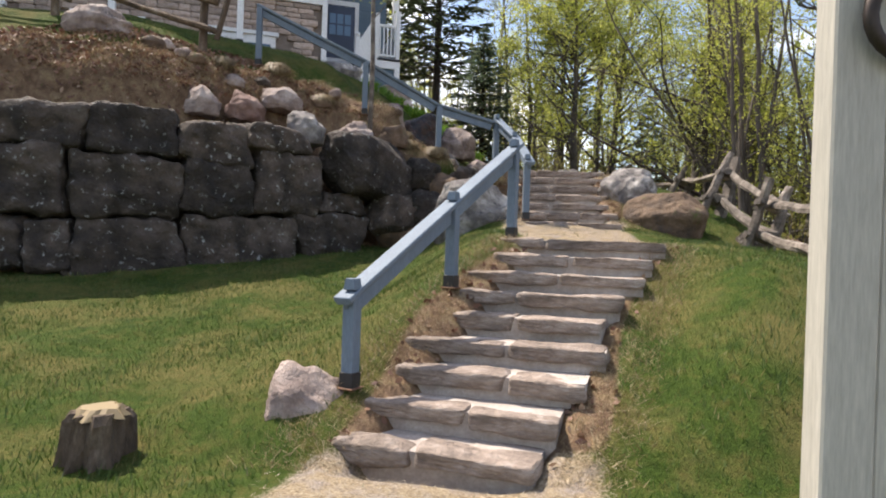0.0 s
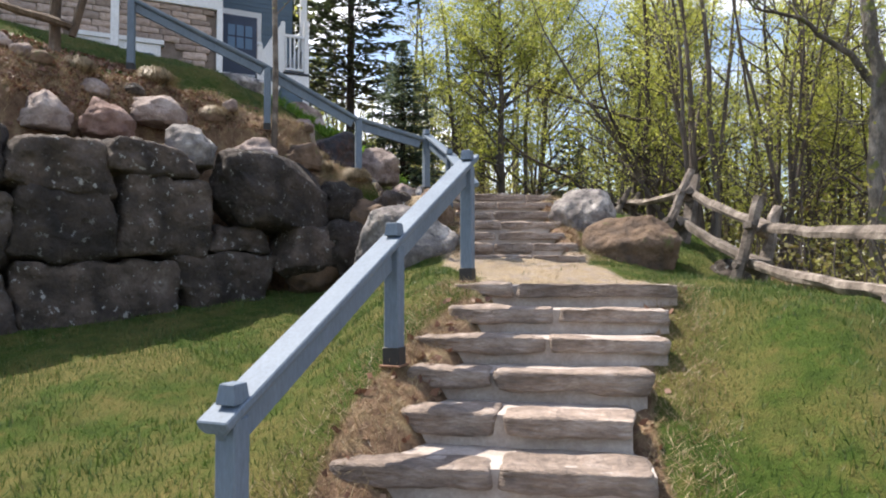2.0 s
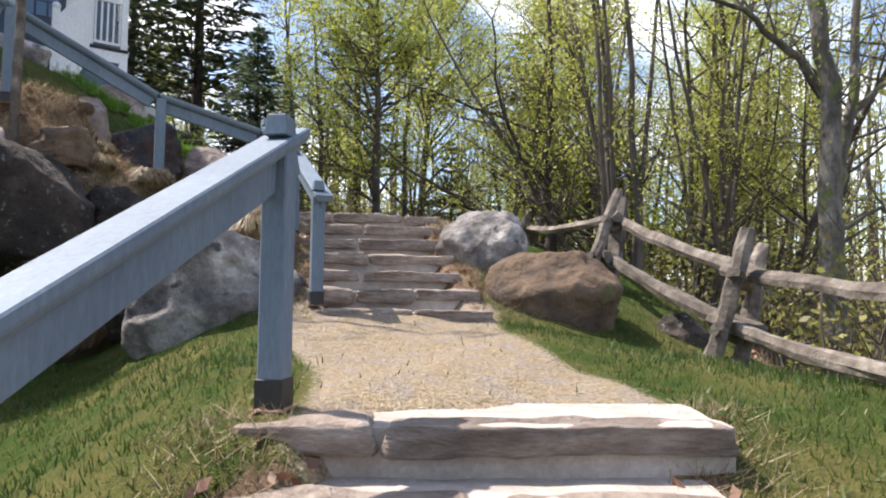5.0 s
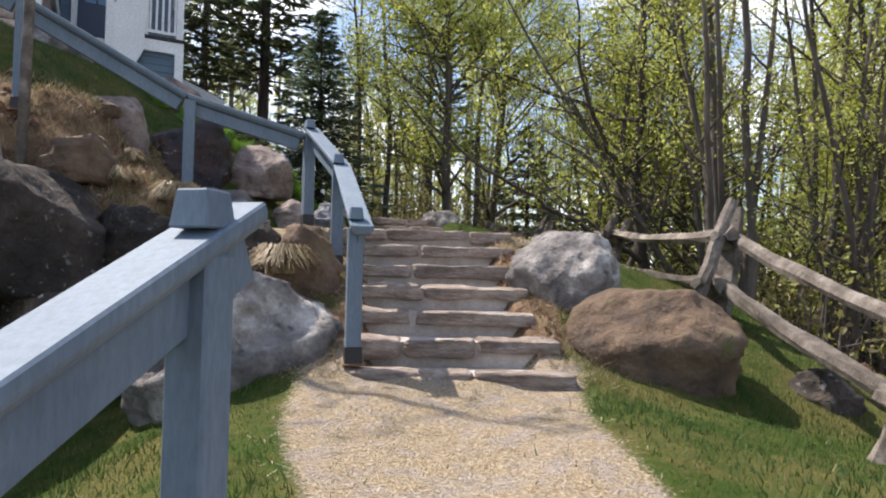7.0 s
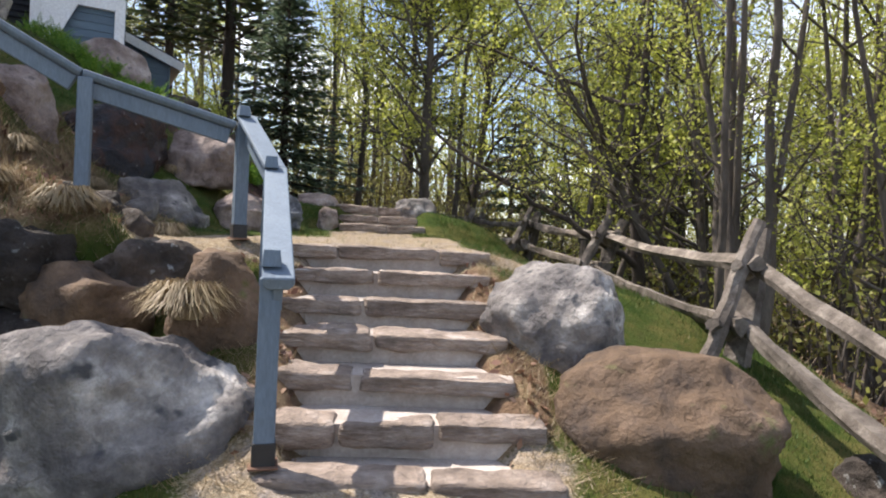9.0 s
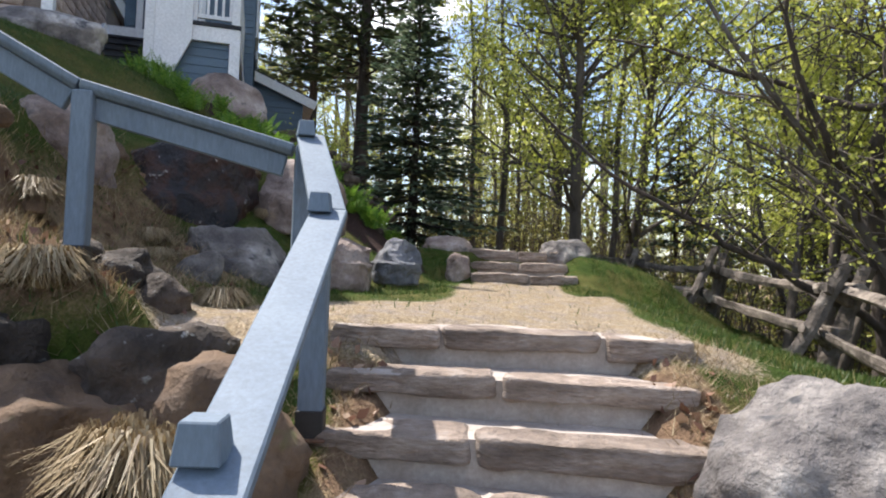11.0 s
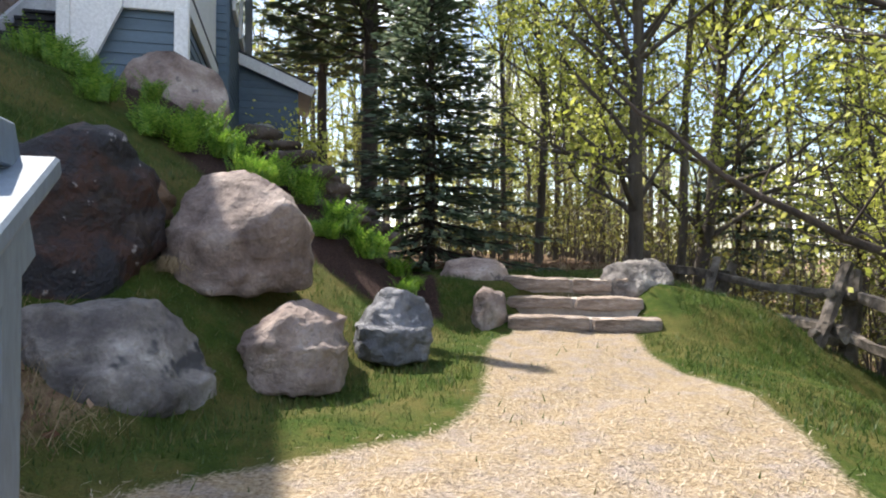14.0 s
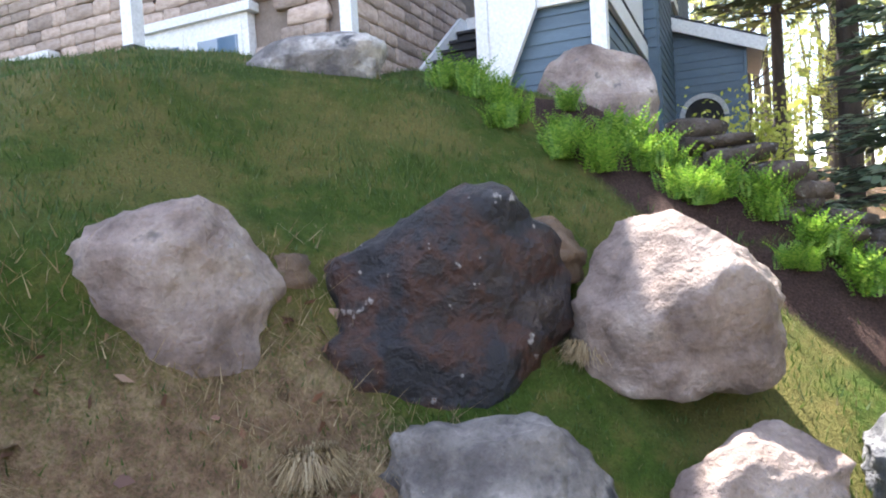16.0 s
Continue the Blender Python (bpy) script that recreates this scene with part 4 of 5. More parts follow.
rv = [bm.verts.new(c) for c in ((1.75, 2.4, 10.95), (1.75, 10.4, 10.95), (-6.4, 10.4, 14.6), (-6.4, 2.4, 14.6), (-14.6, 2.4, 10.95), (-14.6, 10.4, 10.95))]
bm.faces.new((rv[0], rv[1], rv[2], rv[3]))
bm.faces.new((rv[3], rv[2], rv[5], rv[4]))
bmesh.ops.solidify(bm, geom=bm.faces[:], thickness=0.2)
part("roof", bm, M_SHINGLE, house)
bm = bmesh.new()
rv = [bm.verts.new(c) for c in ((FX + 0.5, FY - 0.5, 10.85), (FX + 0.5, 7.4, 10.85), (-6.4, 7.4, 13.2), (-6.4, FY - 0.5, 13.2), (-14.6, FY - 0.5, 10.85), (-14.6, 7.4, 10.85))]
bm.faces.new((rv[0], rv[1], rv[2], rv[3]))
bm.faces.new((rv[3], rv[2], rv[5], rv[4]))
bmesh.ops.solidify(bm, geom=bm.faces[:], thickness=0.2)
part("roof", bm, M_SHINGLE, house)

# front windows in the stone
for wx, ww in ((-3.25, 1.62), (-6.3, 1.5), (-9.2, 1.4)):
    w = hbox("window", (wx, FY - 0.01, 6.02), (ww, 0.12, 1.12), M_WHITE, house, "white framed basement window")
    hbox("lintel", (wx, FY - 0.04, 6.58), (ww + 0.14, 0.16, 0.10), M_WHITE, w)
    for sgn in (-1, 1):
        hbox("frame", (wx + sgn * ww / 4, FY - 0.075, 6.0), (ww / 2 - 0.16, 0.02, 0.90), M_WHITE, w)
        hbox("pane", (wx + sgn * ww / 4, FY - 0.092, 5.95), (ww / 2 - 0.26, 0.012, 0.74), M_GLASS, w)
for px_ in (-3.3, -6.1, -8.9):
    gpost = hthing("veranda_post", "square white veranda post with a black base", "post")
    zb = gz(*(HOUSE @ Vector((px_, FY - 0.75, 0))).to_2d())
    hbox("shaft", (px_, FY - 0.75, zb + 1.6), (0.15, 0.15, 3.2), M_WHITE, gpost)
    hbox("base", (px_, FY - 0.75, zb + 0.08), (0.17, 0.17, 0.24), M_BLACK, gpost, "black base sleeve")

# porch stairs
stairs = hthing("porch_stairs", "black-treaded porch stairs with white stringers", "stairs")
for k in range(7):
    z = 5.62 + 0.175 * k
    hbox("tread", (-0.74, 0.0 + 0.26 * k + 0.13, z), (0.95, 0.31, 0.04), M_SHINGLE, stairs)
    hbox("riser", (-0.74, 0.0 + 0.26 * k + 0.02, z - 0.10), (0.95, 0.02, 0.16), M_SHINGLE, stairs)
bm = bmesh.new()
for x in (-1.20, -1.15):
    [bm.verts.new((x, *c)) for c in ((-0.1, 5.35), (0.05, 5.35), (1.95, 6.62), (1.95, 6.92), (1.75, 6.92), (-0.1, 5.62))]
bm.verts.ensure_lookup_table()
bm.faces.new(bm.verts[0:6])
bm.faces.new(bm.verts[6:12][::-1])
for k in range(6):
    bm.faces.new((bm.verts[k], bm.verts[(k + 1) % 6], bm.verts[6 + (k + 1) % 6], bm.verts[6 + k]))
bmesh.ops.recalc_face_normals(bm, faces=bm.faces)
part("stringer", bm, M_WHITE, stairs)
hbox("skirting", (-0.62, 1.98, 6.86), (1.1, 0.06, 0.22), M_WHITE, stairs)
# solid balustrade that flares across the foot of the stairs
bm = bmesh.new()
for y in (0.00, 0.07):
    [bm.verts.new((x, y, z)) for x, z in ((-0.20, 5.30), (-0.12, 5.30), (0.34, 6.30), (0.34, 7.85), (-0.20, 6.95))]
bm.verts.ensure_lookup_table()
bm.faces.new(bm.verts[0:5])
bm.faces.new(bm.verts[5:10][::-1])
for k in range(5):
    bm.faces.new((bm.verts[k], bm.verts[(k + 1) % 5], bm.verts[5 + (k + 1) % 5], bm.verts[5 + k]))
bmesh.ops.recalc_face_normals(bm, faces=bm.faces)
part("balustrade", bm, M_WHITE, stairs, "solid white sloping balustrade")
hbox("newel", (-0.22, 0.03, 6.20), (0.13, 0.13, 1.80), M_WHITE, stairs)
bm = bmesh.new()
bmesh.ops.create_uvsphere(bm, u_segments=14, v_segments=9, radius=0.075, matrix=Matrix.Translation((-0.22, 0.03, 7.16)))
part("finial", smooth_all(bm), M_WHITE, stairs)

# porch
porch = hthing("porch", "raised porch with white balusters over blue-grey siding", "porch")
PX0, PX1, PY = 0.33, 0.95, 0.12
hbox("deck", ((PX1 - 0.15) / 2, 1.7, 6.56), (PX1 + 0.27, 3.3, 0.06), M_SHINGLE, porch)
hbox("fascia", ((PX0 + PX1) / 2, PY - 0.02, 6.42), (PX1 - PX0 + 0.10, 0.06, 0.22), M_WHITE, porch)
hbox("fascia", (PX1 + 0.03, 2.6, 6.42), (0.06, 5.0, 0.22), M_WHITE, porch)
hbox("skirt", ((PX1 - 0.15) / 2, 1.7, 5.6), (PX1 + 0.13, 3.1, 1.7), M_SIDING, porch)
siding("skirt_siding", -0.15, PX1 - 0.08, PY + 0.03, 4.8, 6.31, porch, "x", -1, single=True)
siding("skirt_side_siding", PY + 0.1, 5.2, PX1 - 0.01, 4.6, 6.31, porch, "y", 1, single=True)
hbox("corner_post", (PX1 - 0.02, PY - 0.0, 5.65), (0.15, 0.13, 1.4), M_WHITE, porch)
hbox("rail_post", (PX1 - 0.02, PY, 7.25), (0.12, 0.12, 1.4), M_WHITE, porch)
hbox("rail_post", (PX0 + 0.02, PY, 7.2), (0.10, 0.10, 1.3), M_WHITE, porch)
hbox("bottom_rail", ((PX0 + PX1) / 2, PY, 6.68), (PX1 - PX0, 0.05, 0.06), M_WHITE, porch)
hbox("top_rail", ((PX0 + PX1) / 2, PY, 7.52), (PX1 - PX0, 0.07, 0.07), M_WHITE, porch)
for k in range(5):
    hbox("baluster", (PX0 + 0.10 + 0.105 * k, PY, 7.1), (0.038, 0.038, 0.8), M_WHITE, porch)
hbox("side_panel", (PX1 + 0.0, 1.65, 7.1), (0.05, 2.9, 0.95), M_WHITE, porch, "solid white side panel")
hbox("roof_post", (PX1 - 0.05, 0.35, 9.0), (0.16, 0.16, 3.6), M_WHITE, porch)
pd = hbox("door", (-0.35, 3.14, 7.95), (0.95, 0.08, 2.1), M_DOOR, porch, "navy blue front door with a glazed upper half")
hbox("door_frame", (-0.35, 3.16, 8.02), (1.2, 0.06, 2.3), M_WHITE, pd)
for kx in range(3):
    for kz in range(2):
        hbox("pane", (-0.59 + 0.24 * kx, 3.093, 8.2 + 0.36 * kz), (0.20, 0.012, 0.32), M_GLASS, pd)

# lean-to with an arched opening
lean = hthing("lean_to", "small lean-to with a white fascia under a dark roof", "shed")
LX = -0.45
def lean_top(x):
    return 7.38 - 0.40 * (x - 1.2 - LX)
hbox("core", (1.9 + LX, 6.6, 5.5), (1.45, 2.4, 2.4), M_SIDING, lean)
siding("board", 1.2 + LX, 2.68 + LX, 5.35, 4.2, 7.4, lean, "x", -1, top=lean_top, single=True)
hbox("corner_board", (2.69 + LX, 5.33, 5.55), (0.05, 0.07, 2.7), M_SIDING, lean)
rl = Vector((0.85 + LX, 0, 7.66)), Vector((3.0 + LX, 0, 6.80))
rr = along(rl[0], rl[1])
rm = (rl[0] + rl[1]) / 2
part("roof", box((rm.x, 6.5, rm.z + 0.06), ((rl[1] - rl[0]).length, 2.6, 0.06), rr, 0.006), M_SHINGLE, lean)
part("fascia", box((rm.x, 5.2, rm.z - 0.06), ((rl[1] - rl[0]).length, 0.05, 0.20), rr, 0.006), M_WHITE, lean, "white fascia board")
part("soffit", box((rm.x, 6.4, rm.z - 0.12), ((rl[1] - rl[0]).length - 0.1, 2.2, 0.03), rr, 0.004), M_WHITE, lean)
bm = bmesh.new()
arc = [(0.30 * math.cos(t), 0.30 * math.sin(t)) for t in np.linspace(0, math.pi, 15)]
outer = [(0.38 * math.cos(t), 0.38 * math.sin(t)) for t in np.linspace(0, math.pi, 15)]
ra = [bm.verts.new((2.05 + LX + x, 5.31, 5.75 + z)) for x, z in arc]
ro = [bm.verts.new((2.05 + LX + x, 5.31, 5.75 + z)) for x, z in outer]
for k in range(14):
    bm.faces.new((ra[k], ro[k], ro[k + 1], ra[k + 1]))
bmesh.ops.solidify(bm, geom=bm.faces[:], thickness=0.04)
part("arch_trim", bm, M_WHITE, lean, "white arched trim")
# flat panel on the siding; the shade inside the arch is its black colour
bm = bmesh.new()
inner = [bm.verts.new((2.05 + LX + x, 5.318, 5.75 + z)) for x, z in arc]
bot = [bm.verts.new((2.05 + LX - 0.30, 5.318, 4.9)), bm.verts.new((2.05 + LX + 0.30, 5.318, 4.9))]
bm.faces.new((*inner, bot[0], bot[1]))
bmesh.ops.solidify(bm, geom=bm.faces[:], thickness=0.01)
part("opening", bm, M_BLACK, lean, "flat black panel for the unlit arched opening")

# ---------------------------------------------------------------- trees
def quad_cloud(rng, centers, size, flat=0.0, aspect=1.6):
    """Small leaf quads round the given centers, turned at random."""
    n = len(centers)
    a = rng.normal(size=(n, 3))
    a /= np.linalg.norm(a, axis=1)[:, None]
    b = np.cross(a, rng.normal(size=(n, 3)))
    b /= np.linalg.norm(b, axis=1)[:, None]
    s = size * rng.uniform(0.6, 1.3, (n, 1))
    a, b = a * s * aspect / 2, b * s / 2
    c = np.asarray(centers)
    return np.stack([c - a, c + b * 0.9, c + a, c - b * 0.9], 1).reshape(-1, 3)


def grow(rng, start, way, length, radius, depth, tubes, tips, sides=6, bend=0.25, up=0.15, kids=5):
    seg = 5 if depth > 0 else 4
    pts, rad = [Vector(start)], [radius]
    d = Vector(way).normalized()
    for k in range(seg):
        d = (d + Vector(rng.normal(size=3)) * bend * 0.35 + Vector((0, 0, up * 0.3))).normalized()
        pts.append(pts[-1] + d * length / seg)
        rad.append(radius * (1 - 0.8 * (k + 1) / seg))
    tubes.append(tube(pts, rad, sides, int(rng.integers(1e6)), 0.08, False))
    if depth == 0:
        for k in range(1, seg + 1):
            tips.append(np.array(pts[k]))
        return
    for k in range(kids):
        t = rng.uniform(0.3, 1.0)
        j = min(int(t * seg), seg - 1)
        p = pts[j].lerp(pts[j + 1], t * seg - j)
        side = Vector(rng.normal(size=3))
        side = (side - d * side.dot(d)).normalized()
        grow(rng, p, d * 0.55 + side * 0.8, length * rng.uniform(0.35, 0.6), radius * (1 - 0.7 * t) * 0.6, depth - 1, tubes, tips, 5, bend, up, max(kids - 1, 3))


def broadleaf(name, label, seed, height, stems, leaves, leaf_size, material, lean=0.12, spread=0.55, first=0.25, bark=M_BARK, radius=0.09, branches=14):
    rng = np.random.default_rng(seed)
    tubes, tips = [], []
    for s in range(stems):
        d = Vector((rng.normal() * lean, rng.normal() * lean, 1)).normalized()
        base = Vector((rng.normal() * 0.16, rng.normal() * 0.16, -0.3)) if stems > 1 else Vector((0, 0, -0.3))
        h = height * rng.uniform(0.8, 1.05)
        r0 = radius * rng.uniform(0.75, 1.1)
        pts, rad = [base], [r0]
        nseg = 10
        for k in range(nseg):
            d = (d + Vector((rng.normal() * 0.06, rng.normal() * 0.06, 0.06))).normalized()
            pts.append(pts[-1] + d * h / nseg)
            rad.append(r0 * (1 - 0.88 * (k + 1) / nseg))
        tubes.append(tube(pts, rad, 8, seed + s, 0.08, False))
        for b in range(max(4, branches // stems)):
            t = rng.uniform(first, 0.97)
            j = min(int(t * nseg), nseg - 1)
            p = pts[j].lerp(pts[j + 1], t * nseg - j)
            an = rng.uniform(0, 2 * math.pi)
            way = Vector((math.cos(an), math.sin(an), rng.uniform(0.25, 1.0)))
            grow(rng, p, way, h * spread * (1 - 0.6 * t) * rng.uniform(0.6, 1.0) * 0.6, r0 * (1 - 0.8 * t) * 0.5, 1, tubes, tips, 5)
    root = thing(name, label, "tree")
    v, f = join_tubes(tubes)
    part_mesh("trunk", mesh_from("trunk", v, f, bark, True), root)
    tips = np.array(tips)
    idx = rng.integers(0, len(tips), leaves)
    c = tips[idx] + rng.normal(size=(leaves, 3)) * 0.14
    part_mesh("crown", quads_mesh("crown", quad_cloud(rng, c, leaf_size), 4, material), root)
    return root


def conifer(name, label, seed, height, width, whorls, per, needles, material, first=0.06, droop=0.15, bark=M_DARKBARK, radius=0.10, size=0.16, power=0.9):
    rng = np.random.default_rng(seed)
    tubes, cents, ways = [], [], []
    tubes.append(tube([(0, 0, -0.3), (0.02, 0, height * 0.4), (0, 0.02, height)], [radius, radius * 0.65, 0.01], 9, seed, 0.06, False))
    for k in range(whorls):
        t = first + (1 - first) * (k + rng.uniform(0, 0.6)) / whorls
        z = height * t
        reach = width / 2 * (1 - t) ** power * rng.uniform(0.85, 1.1) + 0.06
        for j in range(per):
            an = 2 * math.pi * (j + rng.uniform(-0.3, 0.3)) / per + k * 0.7
            r = reach * rng.uniform(0.72, 1.1)
            rise = (0.45 * t - droop)
            pts = []
            for q in range(5):
                s = q / 4
                pts.append((math.cos(an) * r * s, math.sin(an) * r * s, z + r * (rise * s + 0.10 * s * s)))
            tubes.append(tube(pts, [max(0.004, radius * 0.22 * (1 - t) * (1 - 0.8 * q / 4) + 0.004) for q in range(5)], 4, k * 31 + j, 0, False))
            m = max(4, int(needles * r / (width / 2)))
            s = rng.uniform(0.12, 1.0, m) ** 0.8
            wid = 0.30 * r * (1 - s * 0.75)
            lat = rng.uniform(-1, 1, m) * wid
            cx = math.cos(an) * r * s - math.sin(an) * lat
            cy = math.sin(an) * r * s + math.cos(an) * lat
            cz = z + r * (rise * s + 0.10 * s * s) - np.abs(lat) * 0.25 + rng.normal(size=m) * 0.025
            cents.append(np.stack([cx, cy, cz], 1))
            dirs = np.stack([math.cos(an) - math.sin(an) * lat / (wid + 1e-3) * 0.9, math.sin(an) + math.cos(an) * lat / (wid + 1e-3) * 0.9, np.full(m, -0.12) + rng.normal(size=m) * 0.2], 1)
            ways.append(dirs / np.linalg.norm(dirs, axis=1)[:, None])
    c, d = np.concatenate(cents), np.concatenate(ways)
    n = len(c)
    side = np.cross(d, rng.normal(size=(n, 3)) * 0.5 + np.array([0, 0, 1.0]))
    side /= np.linalg.norm(side, axis=1)[:, None]
    ln = size * rng.uniform(0.6, 1.3, (n, 1))
    a, b = d * ln / 2, side * ln * 0.17
    quads = np.stack([c - a - b * 0.5, c - a * 0.2 + b, c + a, c - a * 0.2 - b], 1).reshape(-1, 3)
    root = thing(name, label, "tree")
    v, f = join_tubes(tubes)
    part_mesh("trunk", mesh_from("trunk", v, f, bark, True), root)
    part_mesh("crown", quads_mesh("crown", quads, 4, material), root)
    return root


def plant(template, x, y, turn=0, scale=1.0, first=False):
    m = pose(x, y, gz(x, y), 0, 0, turn) @ Matrix.Scale(scale, 4)
    if first:
        template.matrix_world = m
        return template
    c = copy_thing(template, Matrix.Identity(4))
    c.matrix_world = m
    return c


spruce = conifer("spruce_tree", "young blue-green spruce with dense drooping boughs", 3, 5.0, 3.9, 27, 10, 80, M_NEEDLE, first=0.07, droop=0.30, size=0.17)
plant(spruce, -0.45, 21.5, 20, 1.0, True)
pine = conifer("conifer_tree", "tall dark conifer with a thick trunk", 4, 15, 6.5, 26, 6, 78, M_NEEDLE_D, first=0.27, droop=0.10, radius=0.20, size=0.34, power=0.55)
plant(pine, -2.3, 25.6, 0, 1.0, True)
plant(pine, -5.6, 33, 120, 1.0)
plant(pine, 3.5, 34, 200, 0.9)
plant(pine, 11.0, 33, 60, 0.95)
plant(spruce, 7.5, 33.0, 240, 1.5)

yellow = broadleaf("leafing_tree", "tree with dense fresh yellow-green spring leaves", 5, 10.5, 1, 30000, 0.048, M_LEAF_Y, spread=0.62, first=0.12, radius=0.14, branches=64)
plant(yellow, 2.65, 22.6, 0, 1.0, True)
plant(yellow, 3.9, 24.0, 130, 1.1)
plant(yellow, 9.5, 24.5, 220, 0.9)
plant(yellow, 8.2, 16.9, 75, 0.85)
plant(yellow, 7.5, 19.4, 300, 0.8)
forked = broadleaf("forked_tree", "thin forked tree with sparse new leaves", 6, 8.0, 3, 7000, 0.036, M_LEAF_Y, lean=0.30, spread=0.8, first=0.15, radius=0.085, branches=60)
plant(forked, 4.95, 17.9, 0, 1.0, True)
plant(forked, 6.2, 16.6, 100, 1.0)
clump = broadleaf("tree_clump", "clump of slender grey stems with few leaves", 7, 8.5, 8, 6000, 0.034, M_LEAF_Y, lean=0.16, spread=0.35, first=0.2, radius=0.065, branches=56)
plant(clump, 5.0, 14.3, 0, 1.0, True)
plant(clump, 6.6, 20.6, 77, 1.0)
plant(clump, 6.5, 13.9, 160, 0.9)
plant(clump, 8.6, 15.6, 250, 1.05)
plant(clump, 7.6, 18.2, 310, 1.0)
plant(forked, 7.9, 15.4, 210, 1.15)
plant(forked, 10.5, 17.5, 300, 1.2)


def old_tree():
    """A mossy trunk that forks low, its limbs almost bare."""
    r = np.random.default_rng(8)
    root = thing("old_tree", "tall mossy rough-barked tree with bare forked limbs", "tree")
    limbs = [([(0, 0, -0.8), (0.03, 0, 1.0), (-0.02, 0, 2.6), (0.06, 0, 4.2), (-0.10, 0.1, 6.0), (-0.25, 0.1, 8.2), (-0.15, 0.2, 11.0)], 0.19),
             ([(0.05, 0, 2.5), (0.30, 0.1, 3.1), (0.62, 0.1, 4.4), (0.85, 0.2, 6.0), (1.15, 0.2, 8.0)], 0.10),
             ([(0.0, 0, 4.0), (-0.5, 0, 4.6), (-1.2, 0.1, 5.1), (-1.9, 0.2, 5.3)], 0.06),
             ([(0.5, 0.1, 3.8), (1.2, 0.1, 4.4), (2.0, 0, 4.8), (2.8, 0.1, 5.3)], 0.05),
             ([(0.1, 0, 2.2), (0.8, 0, 2.5), (1.6, 0, 2.4), (2.4, 0.1, 2.0)], 0.03)]
    tubes, tips = [], []
    for pts, rad in limbs:
        pts = [Vector(p) for p in pts]
        fine = [p.lerp(q, k / 4) + Vector(r.normal(size=3)) * 0.02 for p, q in zip(pts[:-1], pts[1:]) for k in range(4)] + [pts[-1]]
        m = len(fine)
        tubes.append(tube(fine, [rad * (1 - 0.8 * k / m) + 0.004 for k in range(m)], 12, m, 0.10, False))
        for k in range(16):
            p = fine[int(r.integers(m // 3, m))]
            grow(r, p, Vector((r.normal(), r.normal(), 0.4 + 0.5 * r.normal())), r.uniform(0.7, 1.6), 0.016, 1, tubes, tips, 4, kids=4)
    v, f = join_tubes(tubes)
    part_mesh("trunk", mesh_from("trunk", v, f, M_MOSSBARK, True), root)
    c = np.array(tips)[r.integers(0, len(tips), 900)] + r.normal(size=(900, 3)) * 0.1
    part_mesh("crown", quads_mesh("crown", quad_cloud(r, c, 0.045), 4, M_LEAF_G), root)
    return root


plant(old_tree(), 7.16, 12.51, 0, 1.0, True)
thin_a = broadleaf("slender_tree", "slender woodland tree with small spring leaves", 9, 11.0, 1, 4600, 0.046, M_LEAF_Y, lean=0.05, spread=0.42, first=0.2, radius=0.085, branches=26)
thin_b = broadleaf("slender_tree", "slender grey tree with sparse green leaves", 10, 12.0, 1, 3000, 0.046, M_LEAF_G, lean=0.06, spread=0.36, first=0.25, radius=0.10, branches=24)
plant(thin_a, 1.2, 24.5, 0, 1.0, True)
plant(thin_b, 0.6, 26.5, 0, 1.0, True)
rnd_t = random.Random(12)
count = 0
while count < 56:
    x, y = rnd_t.uniform(-12, 26), rnd_t.uniform(6, 52)
    inside = (x < 6.0 + 0.04 * y and y < 23) or (x < -4.2 and y < 33) or (x > 8 and y < 10)
    if inside or (y < 27 and x < -1.0):
        continue
    if math.hypot(x - 7.16, y - 12.5) < 1.6 or (x > 7 and 0.68 < math.atan2(x + 0.4, y - 3.6) < 0.98):
        continue
    plant(thin_a if count % 2 else thin_b, x, y, rnd_t.uniform(0, 360), rnd_t.uniform(0.75, 1.2))
    count += 1

